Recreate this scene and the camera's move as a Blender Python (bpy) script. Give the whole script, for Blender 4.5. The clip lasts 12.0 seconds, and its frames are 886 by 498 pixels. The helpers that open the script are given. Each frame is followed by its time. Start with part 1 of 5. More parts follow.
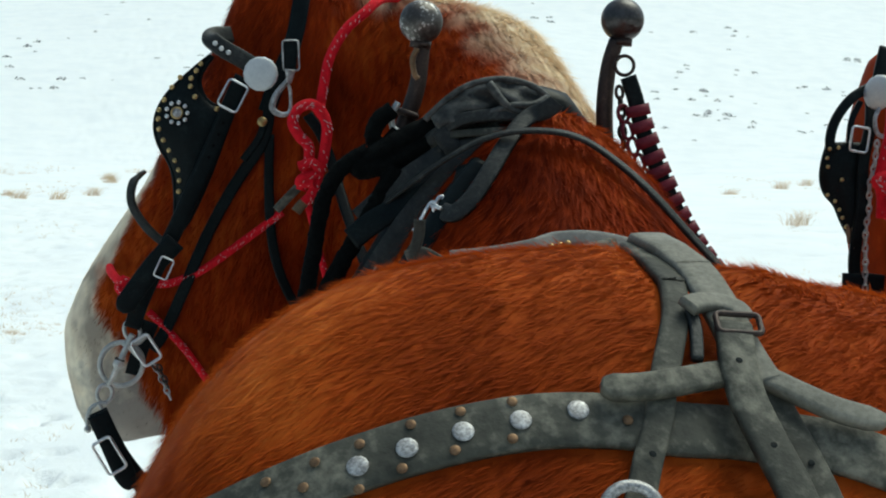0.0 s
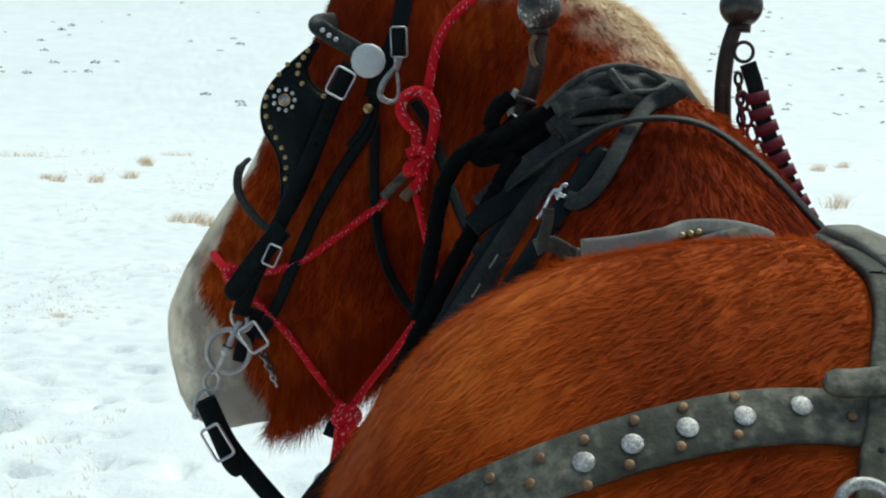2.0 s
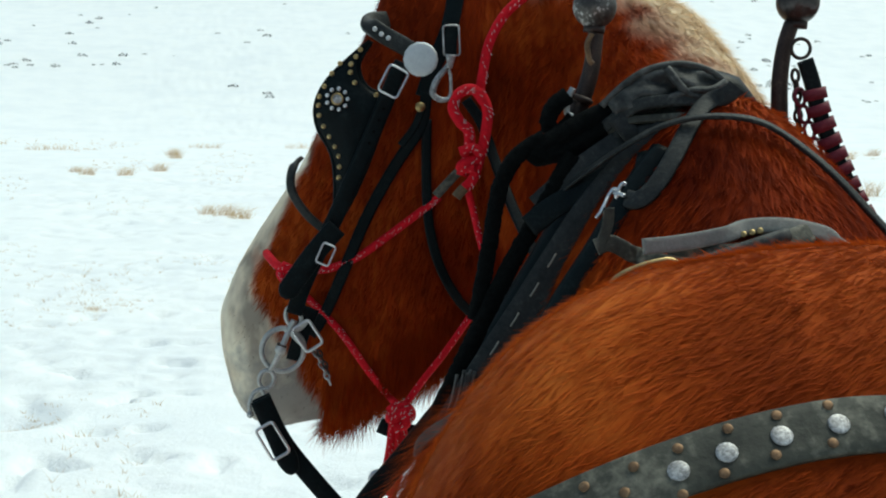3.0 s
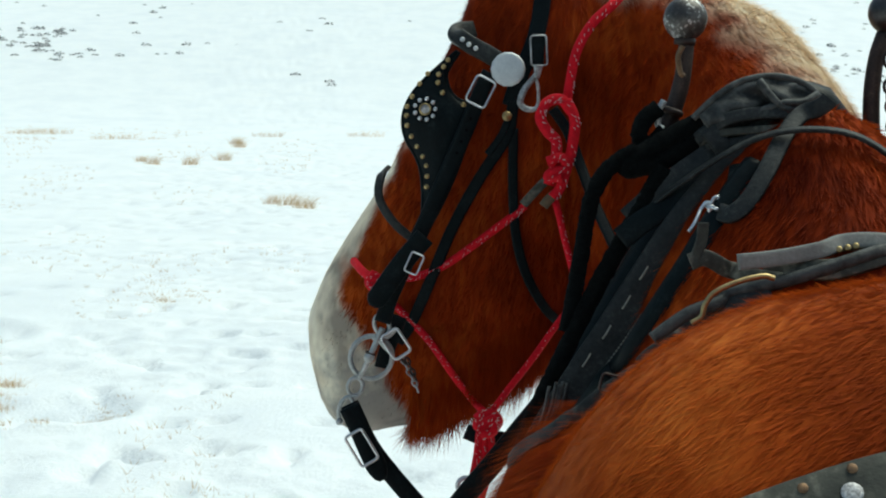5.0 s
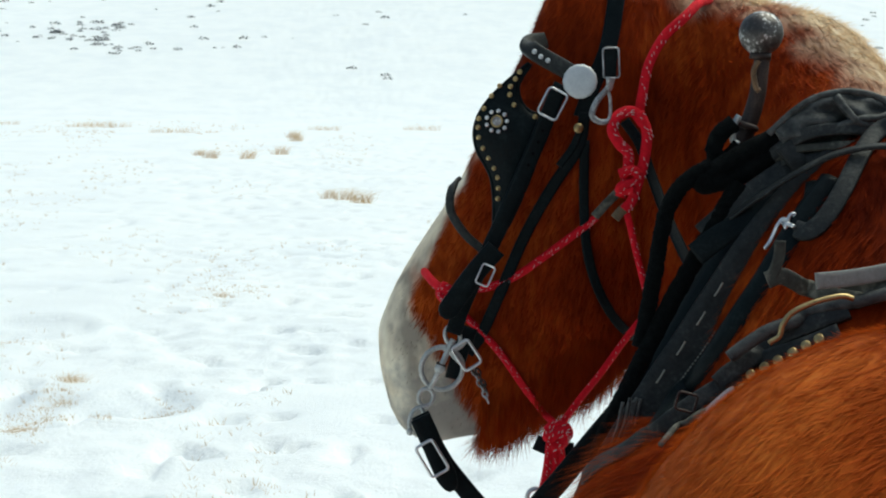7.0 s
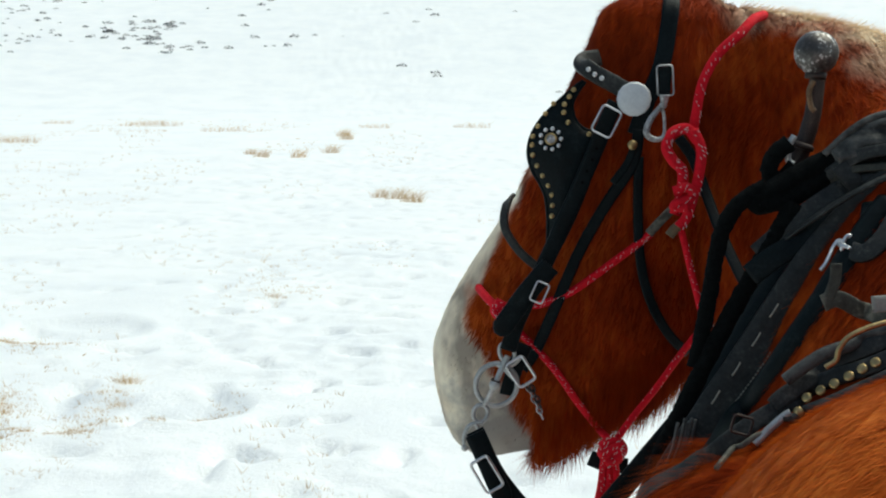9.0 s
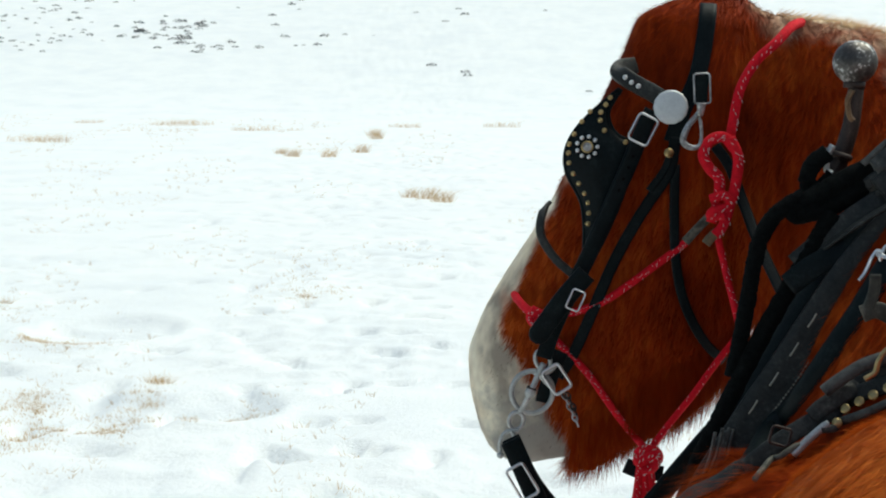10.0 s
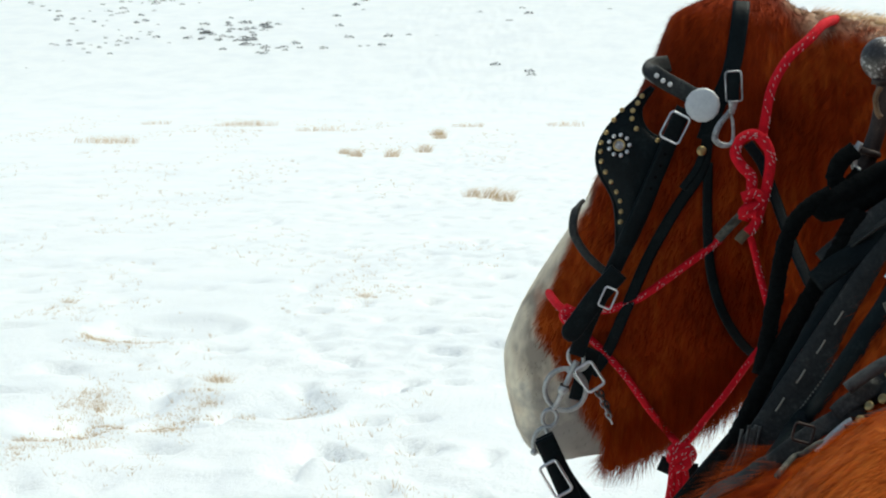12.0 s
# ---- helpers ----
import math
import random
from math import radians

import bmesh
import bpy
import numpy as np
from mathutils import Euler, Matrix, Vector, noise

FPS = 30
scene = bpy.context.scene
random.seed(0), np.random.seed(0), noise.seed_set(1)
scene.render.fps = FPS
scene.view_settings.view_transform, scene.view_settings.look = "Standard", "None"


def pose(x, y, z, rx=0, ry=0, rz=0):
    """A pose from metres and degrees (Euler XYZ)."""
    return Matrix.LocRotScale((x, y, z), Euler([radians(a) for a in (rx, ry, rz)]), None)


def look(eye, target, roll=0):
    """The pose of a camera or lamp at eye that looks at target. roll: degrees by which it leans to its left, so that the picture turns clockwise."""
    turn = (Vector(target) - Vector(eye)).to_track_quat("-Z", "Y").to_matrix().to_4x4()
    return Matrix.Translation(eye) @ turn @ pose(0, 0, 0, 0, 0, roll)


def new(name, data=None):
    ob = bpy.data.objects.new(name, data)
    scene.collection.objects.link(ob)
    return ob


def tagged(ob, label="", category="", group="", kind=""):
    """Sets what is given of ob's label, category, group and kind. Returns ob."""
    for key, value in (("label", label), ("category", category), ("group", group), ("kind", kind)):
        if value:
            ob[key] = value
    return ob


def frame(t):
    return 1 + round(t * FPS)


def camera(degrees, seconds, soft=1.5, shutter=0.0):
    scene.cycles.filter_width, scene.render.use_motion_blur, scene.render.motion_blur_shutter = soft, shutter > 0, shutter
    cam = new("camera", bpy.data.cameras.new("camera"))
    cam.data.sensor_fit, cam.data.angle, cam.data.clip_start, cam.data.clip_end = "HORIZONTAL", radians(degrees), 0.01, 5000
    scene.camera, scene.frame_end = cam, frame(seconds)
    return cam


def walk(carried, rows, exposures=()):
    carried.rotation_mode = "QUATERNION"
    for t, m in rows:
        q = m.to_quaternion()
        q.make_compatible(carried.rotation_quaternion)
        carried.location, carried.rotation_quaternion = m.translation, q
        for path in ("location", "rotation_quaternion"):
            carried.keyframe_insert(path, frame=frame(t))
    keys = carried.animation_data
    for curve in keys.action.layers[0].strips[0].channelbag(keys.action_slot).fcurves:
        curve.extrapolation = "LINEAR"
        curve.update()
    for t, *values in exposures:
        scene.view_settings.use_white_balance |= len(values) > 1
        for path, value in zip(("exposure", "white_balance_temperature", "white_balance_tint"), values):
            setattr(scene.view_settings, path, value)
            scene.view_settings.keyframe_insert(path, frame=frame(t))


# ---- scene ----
cam = camera(32.0, 12.0, soft=2.0)
PATH = [
    (0, (0.255, -0.044, 1.777), (0.564, 1.926, 1.628), 0.9),
    (0.5, (0.22, -0.037, 1.775), (0.521, 1.934, 1.621), 0.9),
    (1, (0.189, -0.032, 1.775), (0.481, 1.94, 1.615), 0.8),
    (1.5, (0.16, -0.021, 1.778), (0.443, 1.951, 1.612), 0.9),
    (2, (0.137, -0.019, 1.782), (0.406, 1.955, 1.61), 0.8),
    (2.5, (0.117, -0.015, 1.788), (0.371, 1.961, 1.611), 0.6),
    (3, (0.096, -0.015, 1.794), (0.33, 1.963, 1.609), 0.4),
    (5, (0.053, -0.024, 1.83), (0.208, 1.959, 1.628), 0.1),
    (5.5, (0.043, -0.022, 1.836), (0.18, 1.962, 1.63), 0.3),
    (6, (0.037, -0.014, 1.843), (0.158, 1.972, 1.636), 0.2),
    (6.5, (0.032, -0.019, 1.851), (0.136, 1.967, 1.642), 0.2),
    (7, (0.027, -0.025, 1.86), (0.111, 1.962, 1.649), 0.1),
    (9, (0.02, -0.034, 1.894), (0.039, 1.954, 1.679), -0.2),
    (9.5, (0.015, -0.03, 1.901), (0.014, 1.958, 1.685), -0.2),
    (10, (0.009, -0.038, 1.908), (-0.01, 1.95, 1.692), -0.2),
    (10.5, (0.009, -0.034, 1.915), (-0.029, 1.954, 1.698), -0.2),
    (11, (0.015, -0.037, 1.92), (-0.044, 1.95, 1.704), -0.4),
    (11.5, (0.037, -0.046, 1.918), (-0.047, 1.94, 1.702), -0.6),
    (12, (0.061, -0.056, 1.908), (-0.042, 1.929, 1.692), -0.6),
]
walk(cam, [(t, look(eye, target, roll)) for t, eye, target, roll in PATH],
     exposures=[(0, -0.18, 6160, -11), (5, -0.18, 6150, -12), (7, -0.16, 6250, -8), (9, -0.14, 6400, -6), (12, -0.12, 6420, -6)])

# ---- sky and sun: bright overcast winter day ----
world = bpy.data.worlds.new("winter_sky")
scene.world = world
world.use_nodes = True
wn = world.node_tree
sky = wn.nodes.new("ShaderNodeTexSky")
sky.sky_type = "NISHITA"
sky.sun_disc = False
sky.sun_elevation, sky.sun_rotation = radians(62), radians(60)
sky.air_density, sky.dust_density, sky.ozone_density = 1.0, 5.0, 1.0
wn.links.new(sky.outputs["Color"], wn.nodes["Background"].inputs["Color"])
wn.nodes["Background"].inputs["Strength"].default_value = 0.15
sun = new("sun", bpy.data.lights.new("sun", "SUN"))
sun.data.energy, sun.data.angle, sun.data.color = 1.5, radians(40), (1.0, 0.97, 0.93)
sun.matrix_world = look((12.2, 7.0, 26.5), (0, 0, 0))

from mathutils.bvhtree import BVHTree

rng = random.Random(7)


# ---- materials ----
def material(name, rough=0.6, metal=0.0):
    m = bpy.data.materials.new(name)
    m.use_nodes = True
    b = m.node_tree.nodes["Principled BSDF"]
    b.inputs["Roughness"].default_value, b.inputs["Metallic"].default_value = rough, metal
    return m, m.node_tree, b


def node(nt, kind, **values):
    n = nt.nodes.new(kind)
    for key, value in values.items():
        n.inputs[key.replace("_", " ")].default_value = value
    return n


def noise_tex(nt, scale, detail=4.0, rough=0.6, stretch=None):
    co = nt.nodes.new("ShaderNodeTexCoord")
    n = node(nt, "ShaderNodeTexNoise", Scale=scale, Detail=detail, Roughness=rough)
    if stretch:
        mp = node(nt, "ShaderNodeMapping", Scale=stretch)
        nt.links.new(co.outputs["Object"], mp.inputs["Vector"])
        nt.links.new(mp.outputs["Vector"], n.inputs["Vector"])
    else:
        nt.links.new(co.outputs["Object"], n.inputs["Vector"])
    return n.outputs["Fac"]


def ramp(nt, fac, *stops):
    r = nt.nodes.new("ShaderNodeValToRGB")
    while len(r.color_ramp.elements) < len(stops):
        r.color_ramp.elements.new(0.5)
    for e, (p, c) in zip(r.color_ramp.elements, stops):
        e.position, e.color = p, (*c, 1)
    nt.links.new(fac, r.inputs["Fac"])
    return r.outputs["Color"]


def mix(nt, fac, a, b, blend="MIX"):
    m = nt.nodes.new("ShaderNodeMix")
    m.data_type, m.blend_type = "RGBA", blend
    for v, i in ((fac, 0), (a, 6), (b, 7)):
        if hasattr(v, "links"):
            nt.links.new(v, m.inputs[i])
        else:
            m.inputs[i].default_value = v if i == 0 else (*v, 1)
    return m.outputs[2]


def bump(nt, b, height, strength=0.3, distance=0.002):
    n = node(nt, "ShaderNodeBump", Strength=strength, Distance=distance)
    nt.links.new(height, n.inputs["Height"])
    nt.links.new(n.outputs["Normal"], b.inputs["Normal"])


def plain(name, stops, rough=0.6, metal=0.0, scale=40.0, relief=0.25, depth=0.001, stretch=None, gloss=None):
    """A surface whose colour wanders through stops at two scales, with fine relief."""
    m, nt, b = material(name, rough, metal)
    big, fine = noise_tex(nt, scale, 5, 0.65, stretch), noise_tex(nt, scale * 7, 3, 0.6, stretch)
    both = mix(nt, 0.4, big, fine)
    if not metal:
        b.inputs["Specular IOR Level"].default_value = 0.2
    nt.links.new(ramp(nt, both, *stops), b.inputs["Base Color"])
    if gloss:
        nt.links.new(ramp(nt, big, (0.3, (gloss[0],) * 3), (0.7, (gloss[1],) * 3)), b.inputs["Roughness"])
    bump(nt, b, fine, relief, depth)
    return m


def snow_material():
    m, nt, b = material("snow", 0.75)
    patch, grain = noise_tex(nt, 0.5, 6, 0.6), noise_tex(nt, 14, 6, 0.7)
    col = ramp(nt, patch, (0.25, (0.80, 0.83, 0.86)), (0.6, (0.88, 0.90, 0.91)), (0.85, (0.84, 0.85, 0.85)))
    nt.links.new(col, b.inputs["Base Color"])
    bump(nt, b, mix(nt, 0.5, grain, noise_tex(nt, 38, 5, 0.7)), 0.55, 0.035)
    return m


SNOW = snow_material()
BLACK_LEATHER = plain("black_leather", [(0.3, (0.003, 0.0045, 0.005)), (0.55, (0.007, 0.011, 0.012)), (0.75, (0.020, 0.027, 0.027))], 0.36, 0, 30, 0.35, 0.0008, gloss=(0.32, 0.55))
GREY_LEATHER = plain("weathered_leather", [(0.34, (0.030, 0.030, 0.024)), (0.5, (0.060, 0.059, 0.047)), (0.64, (0.19, 0.178, 0.140))], 0.62, 0, 14, 0.7, 0.0015)
PALE_LEATHER = plain("pale_worn_leather", [(0.25, (0.17, 0.168, 0.15)), (0.6, (0.28, 0.275, 0.25)), (0.9, (0.40, 0.39, 0.355))], 0.65, 0, 35, 0.5, 0.001)
NICKEL = plain("nickel_plate", [(0.3, (0.55, 0.55, 0.56)), (0.6, (0.75, 0.75, 0.76)), (0.9, (0.82, 0.82, 0.83))], 0.35, 0.9, 60, 0.1, 0.0005, gloss=(0.25, 0.5))
BRASS = plain("brass", [(0.3, (0.28, 0.19, 0.08)), (0.6, (0.52, 0.39, 0.18)), (0.9, (0.62, 0.48, 0.25))], 0.38, 0.9, 60, 0.15, 0.0005)
COPPER = plain("dull_copper", [(0.3, (0.08, 0.045, 0.025)), (0.55, (0.20, 0.12, 0.065)), (0.8, (0.36, 0.25, 0.14))], 0.5, 0.7, 60, 0.15, 0.0005)
IRON = plain("rusty_iron", [(0.3, (0.018, 0.015, 0.014)), (0.55, (0.05, 0.032, 0.026)), (0.85, (0.13, 0.085, 0.065))], 0.5, 0.55, 45, 0.5, 0.001)
CHIPPED = plain("chipped_plated_iron", [(0.42, (0.055, 0.048, 0.045)), (0.54, (0.12, 0.11, 0.10)), (0.57, (0.48, 0.47, 0.45)), (0.9, (0.6, 0.59, 0.57))], 0.45, 0.55, 28, 0.5, 0.001)
DARK_BALL = plain("dark_plated_iron", [(0.35, (0.03, 0.028, 0.028)), (0.6, (0.075, 0.07, 0.068)), (0.9, (0.15, 0.145, 0.14))], 0.32, 0.6, 28, 0.3, 0.001)
# near-black that stands in for the shade inside strap holes
HOLE_SHADE = plain("hole_shade_black", [(0.3, (0.001, 0.001, 0.001)), (0.8, (0.003, 0.003, 0.003))], 0.95)
BLACK_ROPE = plain("black_cotton_rope", [(0.35, (0.002, 0.003, 0.003)), (0.6, (0.009, 0.011, 0.011)), (0.75, (0.020, 0.023, 0.023))], 0.95, 0, 110, 1.0, 0.008)
STEEL = plain("dull_steel", [(0.3, (0.28, 0.28, 0.27)), (0.52, (0.48, 0.48, 0.46)), (0.75, (0.66, 0.66, 0.64))], 0.42, 0.55, 60, 0.25, 0.0006)
TARNISH = plain("tarnished_nickel", [(0.38, (0.16, 0.15, 0.145)), (0.5, (0.36, 0.35, 0.345)), (0.62, (0.62, 0.61, 0.61))], 0.5, 0.5, 70, 0.4, 0.0008)
PALE_METAL = plain("dull_nickel", [(0.3, (0.52, 0.52, 0.52)), (0.6, (0.66, 0.66, 0.65)), (0.9, (0.74, 0.74, 0.73))], 0.55, 0.45, 30, 0.2, 0.0006)
GREY_BLACK = plain("creased_leather", [(0.3, (0.010, 0.011, 0.011)), (0.52, (0.026, 0.028, 0.027)), (0.75, (0.085, 0.085, 0.078))], 0.5, 0, 26, 0.6, 0.0015, gloss=(0.4, 0.65))
PALE_GREY = plain("dusty_leather", [(0.30, (0.10, 0.096, 0.078)), (0.52, (0.19, 0.180, 0.148)), (0.75, (0.30, 0.285, 0.240))], 0.65, 0, 35, 0.5, 0.001)
TAN = plain("tan_leather", [(0.3, (0.20, 0.12, 0.07)), (0.8, (0.36, 0.24, 0.15))], 0.7, 0, 60)
FRAYED = plain("taped_rope_end", [(0.3, (0.10, 0.07, 0.04)), (0.8, (0.24, 0.18, 0.11))], 0.8, 0, 90)
CREAM = plain("waxed_thread", [(0.3, (0.20, 0.19, 0.16)), (0.8, (0.36, 0.34, 0.29))], 0.8, 0, 90)
BURGUNDY = plain("burgundy_plastic", [(0.3, (0.10, 0.012, 0.022)), (0.6, (0.17, 0.022, 0.037)), (0.9, (0.24, 0.05, 0.06))], 0.42, 0, 40, 0.2, 0.0006)
RED_ROPE = plain("red_braided_cord", [(0.3, (0.50, 0.002, 0.010)), (0.6, (0.80, 0.004, 0.022)), (0.9, (0.85, 0.015, 0.045))], 0.75, 0, 150, 0.8, 0.002)
FLECK = plain("white_tracer_thread", [(0.3, (0.5, 0.48, 0.47)), (0.8, (0.75, 0.73, 0.72))], 0.8, 0, 150)
DRY_GRASS = plain("dry_grass", [(0.25, (0.42, 0.28, 0.13)), (0.55, (0.60, 0.43, 0.23)), (0.9, (0.74, 0.60, 0.38))], 0.85, 0, 9)
gt = DRY_GRASS.node_tree
thin = gt.nodes.new("ShaderNodeBsdfTranslucent")
thin.inputs["Color"].default_value = (0.62, 0.44, 0.24, 1)
blend = gt.nodes.new("ShaderNodeMixShader")
blend.inputs[0].default_value = 0.5
gt.links.new(gt.nodes["Principled BSDF"].outputs[0], blend.inputs[1])
gt.links.new(thin.outputs[0], blend.inputs[2])
gt.links.new(blend.outputs[0], gt.nodes["Material Output"].inputs["Surface"])
SAGE = plain("sagebrush", [(0.3, (0.11, 0.112, 0.114)), (0.55, (0.22, 0.22, 0.22)), (0.85, (0.38, 0.375, 0.37))], 0.9, 0, 1.2)


for dull in (BLACK_LEATHER, BLACK_ROPE, HOLE_SHADE):
    dull.node_tree.nodes["Principled BSDF"].inputs["Specular IOR Level"].default_value = 0.09


def scuffed(m, tint, amount):
    """Pale scuffs along the sharp edges of a leather."""
    nt = m.node_tree
    b = nt.nodes["Principled BSDF"]
    geo = nt.nodes.new("ShaderNodeNewGeometry")
    worn = ramp(nt, geo.outputs["Pointiness"], (0.51, (0.0, 0.0, 0.0)), (0.58, (amount, amount, amount)))
    patchy = ramp(nt, noise_tex(nt, 45, 4, 0.7), (0.38, (0.15, 0.15, 0.15)), (0.62, (1.0, 1.0, 1.0)))
    old = b.inputs["Base Color"].links[0].from_socket
    nt.links.new(mix(nt, mix(nt, 1.0, worn, patchy, "MULTIPLY"), old, tint), b.inputs["Base Color"])


for worn_leather, tint in ((GREY_LEATHER, (0.34, 0.32, 0.26)), (PALE_GREY, (0.42, 0.40, 0.34)), (GREY_BLACK, (0.15, 0.15, 0.14))):
    scuffed(worn_leather, tint, 0.75)


def coat_material(name, through_light):
    """Russet shag, pale grey at the low end of the head and cream on the crest; loose strands let some light through."""
    m, nt, b = material(name, 0.62)
    b.inputs["Specular IOR Level"].default_value = 0.03
    geo = nt.nodes.new("ShaderNodeNewGeometry")
    big = noise_tex(nt, 4, 3, 0.5)
    streak = noise_tex(nt, 70, 4, 0.6, (1.0, 0.4, 0.25))
    base = ramp(nt, mix(nt, 0.3, big, streak), (0.3, (0.10, 0.009, 0.0014)), (0.5, (0.27, 0.032, 0.004)), (0.7, (0.55, 0.115, 0.016)))
    # light on the rump's top is painted in: lighter coat than head and neck
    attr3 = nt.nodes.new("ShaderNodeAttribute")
    attr3.attribute_name = "lit_ginger"
    lit_ginger = ramp(nt, mix(nt, 0.25, big, streak), (0.3, (0.30, 0.047, 0.007)), (0.5, (0.48, 0.100, 0.014)), (0.7, (0.66, 0.20, 0.036)))
    base = mix(nt, attr3.outputs["Fac"], base, lit_ginger)
    rnd = ramp(nt, geo.outputs["Random Per Island"], (0.0, (0.90, 0.89, 0.88)), (1.0, (1.18, 1.17, 1.14)))
    base = mix(nt, 1.0, base, rnd, "MULTIPLY")
    mottle = noise_tex(nt, 17, 3, 0.5, (1.0, 1.0, 0.55))
    pale = ramp(nt, mottle, (0.34, (0.37, 0.31, 0.24)), (0.47, (0.74, 0.63, 0.47)), (0.58, (0.92, 0.82, 0.63)))
    where = nt.nodes.new("ShaderNodeTexCoord")
    along = nt.nodes.new("ShaderNodeVectorMath")
    along.operation = "DOT_PRODUCT"
    along.inputs[1].default_value = (1.0, 0.0, -0.8)
    nt.links.new(where.outputs["Object"], along.inputs[0])
    tone = nt.nodes.new("ShaderNodeMath")
    tone.operation = "MULTIPLY_ADD"
    tone.inputs[1].default_value = 0.35
    nt.links.new(noise_tex(nt, 14, 4, 0.6), tone.inputs[0])
    nt.links.new(along.outputs["Value"], tone.inputs[2])
    shift = nt.nodes.new("ShaderNodeMath")
    shift.inputs[1].default_value = 1.0
    nt.links.new(tone.outputs[0], shift.inputs[0])
    pale = mix(nt, ramp(nt, shift.outputs[0], (0.13, (0.0, 0.0, 0.0)), (0.24, (0.85, 0.85, 0.85))), pale, (0.24, 0.225, 0.21))
    attr = nt.nodes.new("ShaderNodeAttribute")
    attr.attribute_name = "pale"
    col = mix(nt, attr.outputs["Fac"], base, pale)
    cream = ramp(nt, mix(nt, 0.5, big, streak), (0.3, (0.56, 0.38, 0.22)), (0.5, (0.80, 0.66, 0.47)), (0.75, (0.90, 0.80, 0.63)))
    attr2 = nt.nodes.new("ShaderNodeAttribute")
    attr2.attribute_name = "cream"
    col = mix(nt, attr2.outputs["Fac"], col, cream)
    nt.links.new(col, b.inputs["Base Color"])
    bump(nt, b, streak, 0.18, 0.002)
    thin = nt.nodes.new("ShaderNodeBsdfTranslucent")
    nt.links.new(col, thin.inputs["Color"])
    both = nt.nodes.new("ShaderNodeMixShader")
    both.inputs[0].default_value = through_light
    nt.links.new(b.outputs[0], both.inputs[1])
    nt.links.new(thin.outputs[0], both.inputs[2])
    nt.links.new(both.outputs[0], nt.nodes["Material Output"].inputs["Surface"])
    return m


COAT, STRANDS = coat_material("russet_shag", 0.0), coat_material("russet_strands", 0.35)


# ---- mesh helpers ----
def smooth(bm):
    for f in bm.faces:
        f.smooth = True
    return bm


def part(name, bm, mat, parent=None, label=""):
    me = bpy.data.meshes.new(name)
    bm.to_mesh(me)
    bm.free()
    me.materials.append(mat)
    ob = new(name, me)
    if parent is not None:
        ob.parent = parent
        ob.matrix_parent_inverse = Matrix.Translation(-parent.location)
    if label:
        ob["label"] = label
    return ob


def thing(name, at, label, category, group="", kind=""):
    ob = new(name)
    ob.empty_display_size = 0.05
    ob.location = at
    return tagged(ob, label, category, group, kind)


def spline(points, n=8):
    """A smooth line through the points."""
    p = [Vector(q) for q in points]
    if len(p) < 3:
        return [p[0].lerp(p[-1], i / n) for i in range(n + 1)]
    p = [2 * p[0] - p[1]] + p + [2 * p[-1] - p[-2]]
    out = []
    for i in range(1, len(p) - 2):
        a, b, c, d = p[i - 1:i + 3]
        for k in range(n):
            t = k / n
            out.append(0.5 * (2 * b + (c - a) * t + (2 * a - 5 * b + 4 * c - d) * t * t + (3 * b - a - 3 * c + d) * t ** 3))
    return out + [p[-2]]


def sweep(bm, line, sections, closed=False):
    """Joins rings of points, one ring for each point of a line."""
    rings = [[bm.verts.new(q) for q in ring] for ring in sections]
    k = len(rings[0])
    pairs = list(zip(rings, rings[1:])) + ([(rings[-1], rings[0])] if closed else [])
    for a, b in pairs:
        for i in range(k):
            bm.faces.new((a[i], a[(i + 1) % k], b[(i + 1) % k], b[i]))
    if not closed:
        bm.faces.new(rings[0][::-1])
        bm.faces.new(rings[-1])
    return bm


def tangents(line, closed=False):
    n = len(line)
    if closed:
        return [(line[(i + 1) % n] - line[i - 1]).normalized() for i in range(n)]
    return [(line[min(i + 1, n - 1)] - line[max(i - 1, 0)]).normalized() for i in range(n)]


def tube(points, radius, sides=10, n=8, closed=False, raw=False, bm=None, squash=1.0):
    """A round cord along a line; radius may be a number or a function of 0..1."""
    line = [Vector(q) for q in points] if raw else spline(points, n)
    bm = bm or bmesh.new()
    rings, side = [], None
    for i, (c, t) in enumerate(zip(line, tangents(line, closed))):
        side = (side - t * side.dot(t)) if side else t.orthogonal()
        side.normalize()
        up = t.cross(side)
        r = radius(i / (len(line) - 1)) if callable(radius) else radius
        rings.append([c + r * (side * math.cos(a) + up * math.sin(a) * squash) for a in [2 * math.pi * k / sides for k in range(sides)]])
    return smooth(sweep(bm, line, rings, closed))


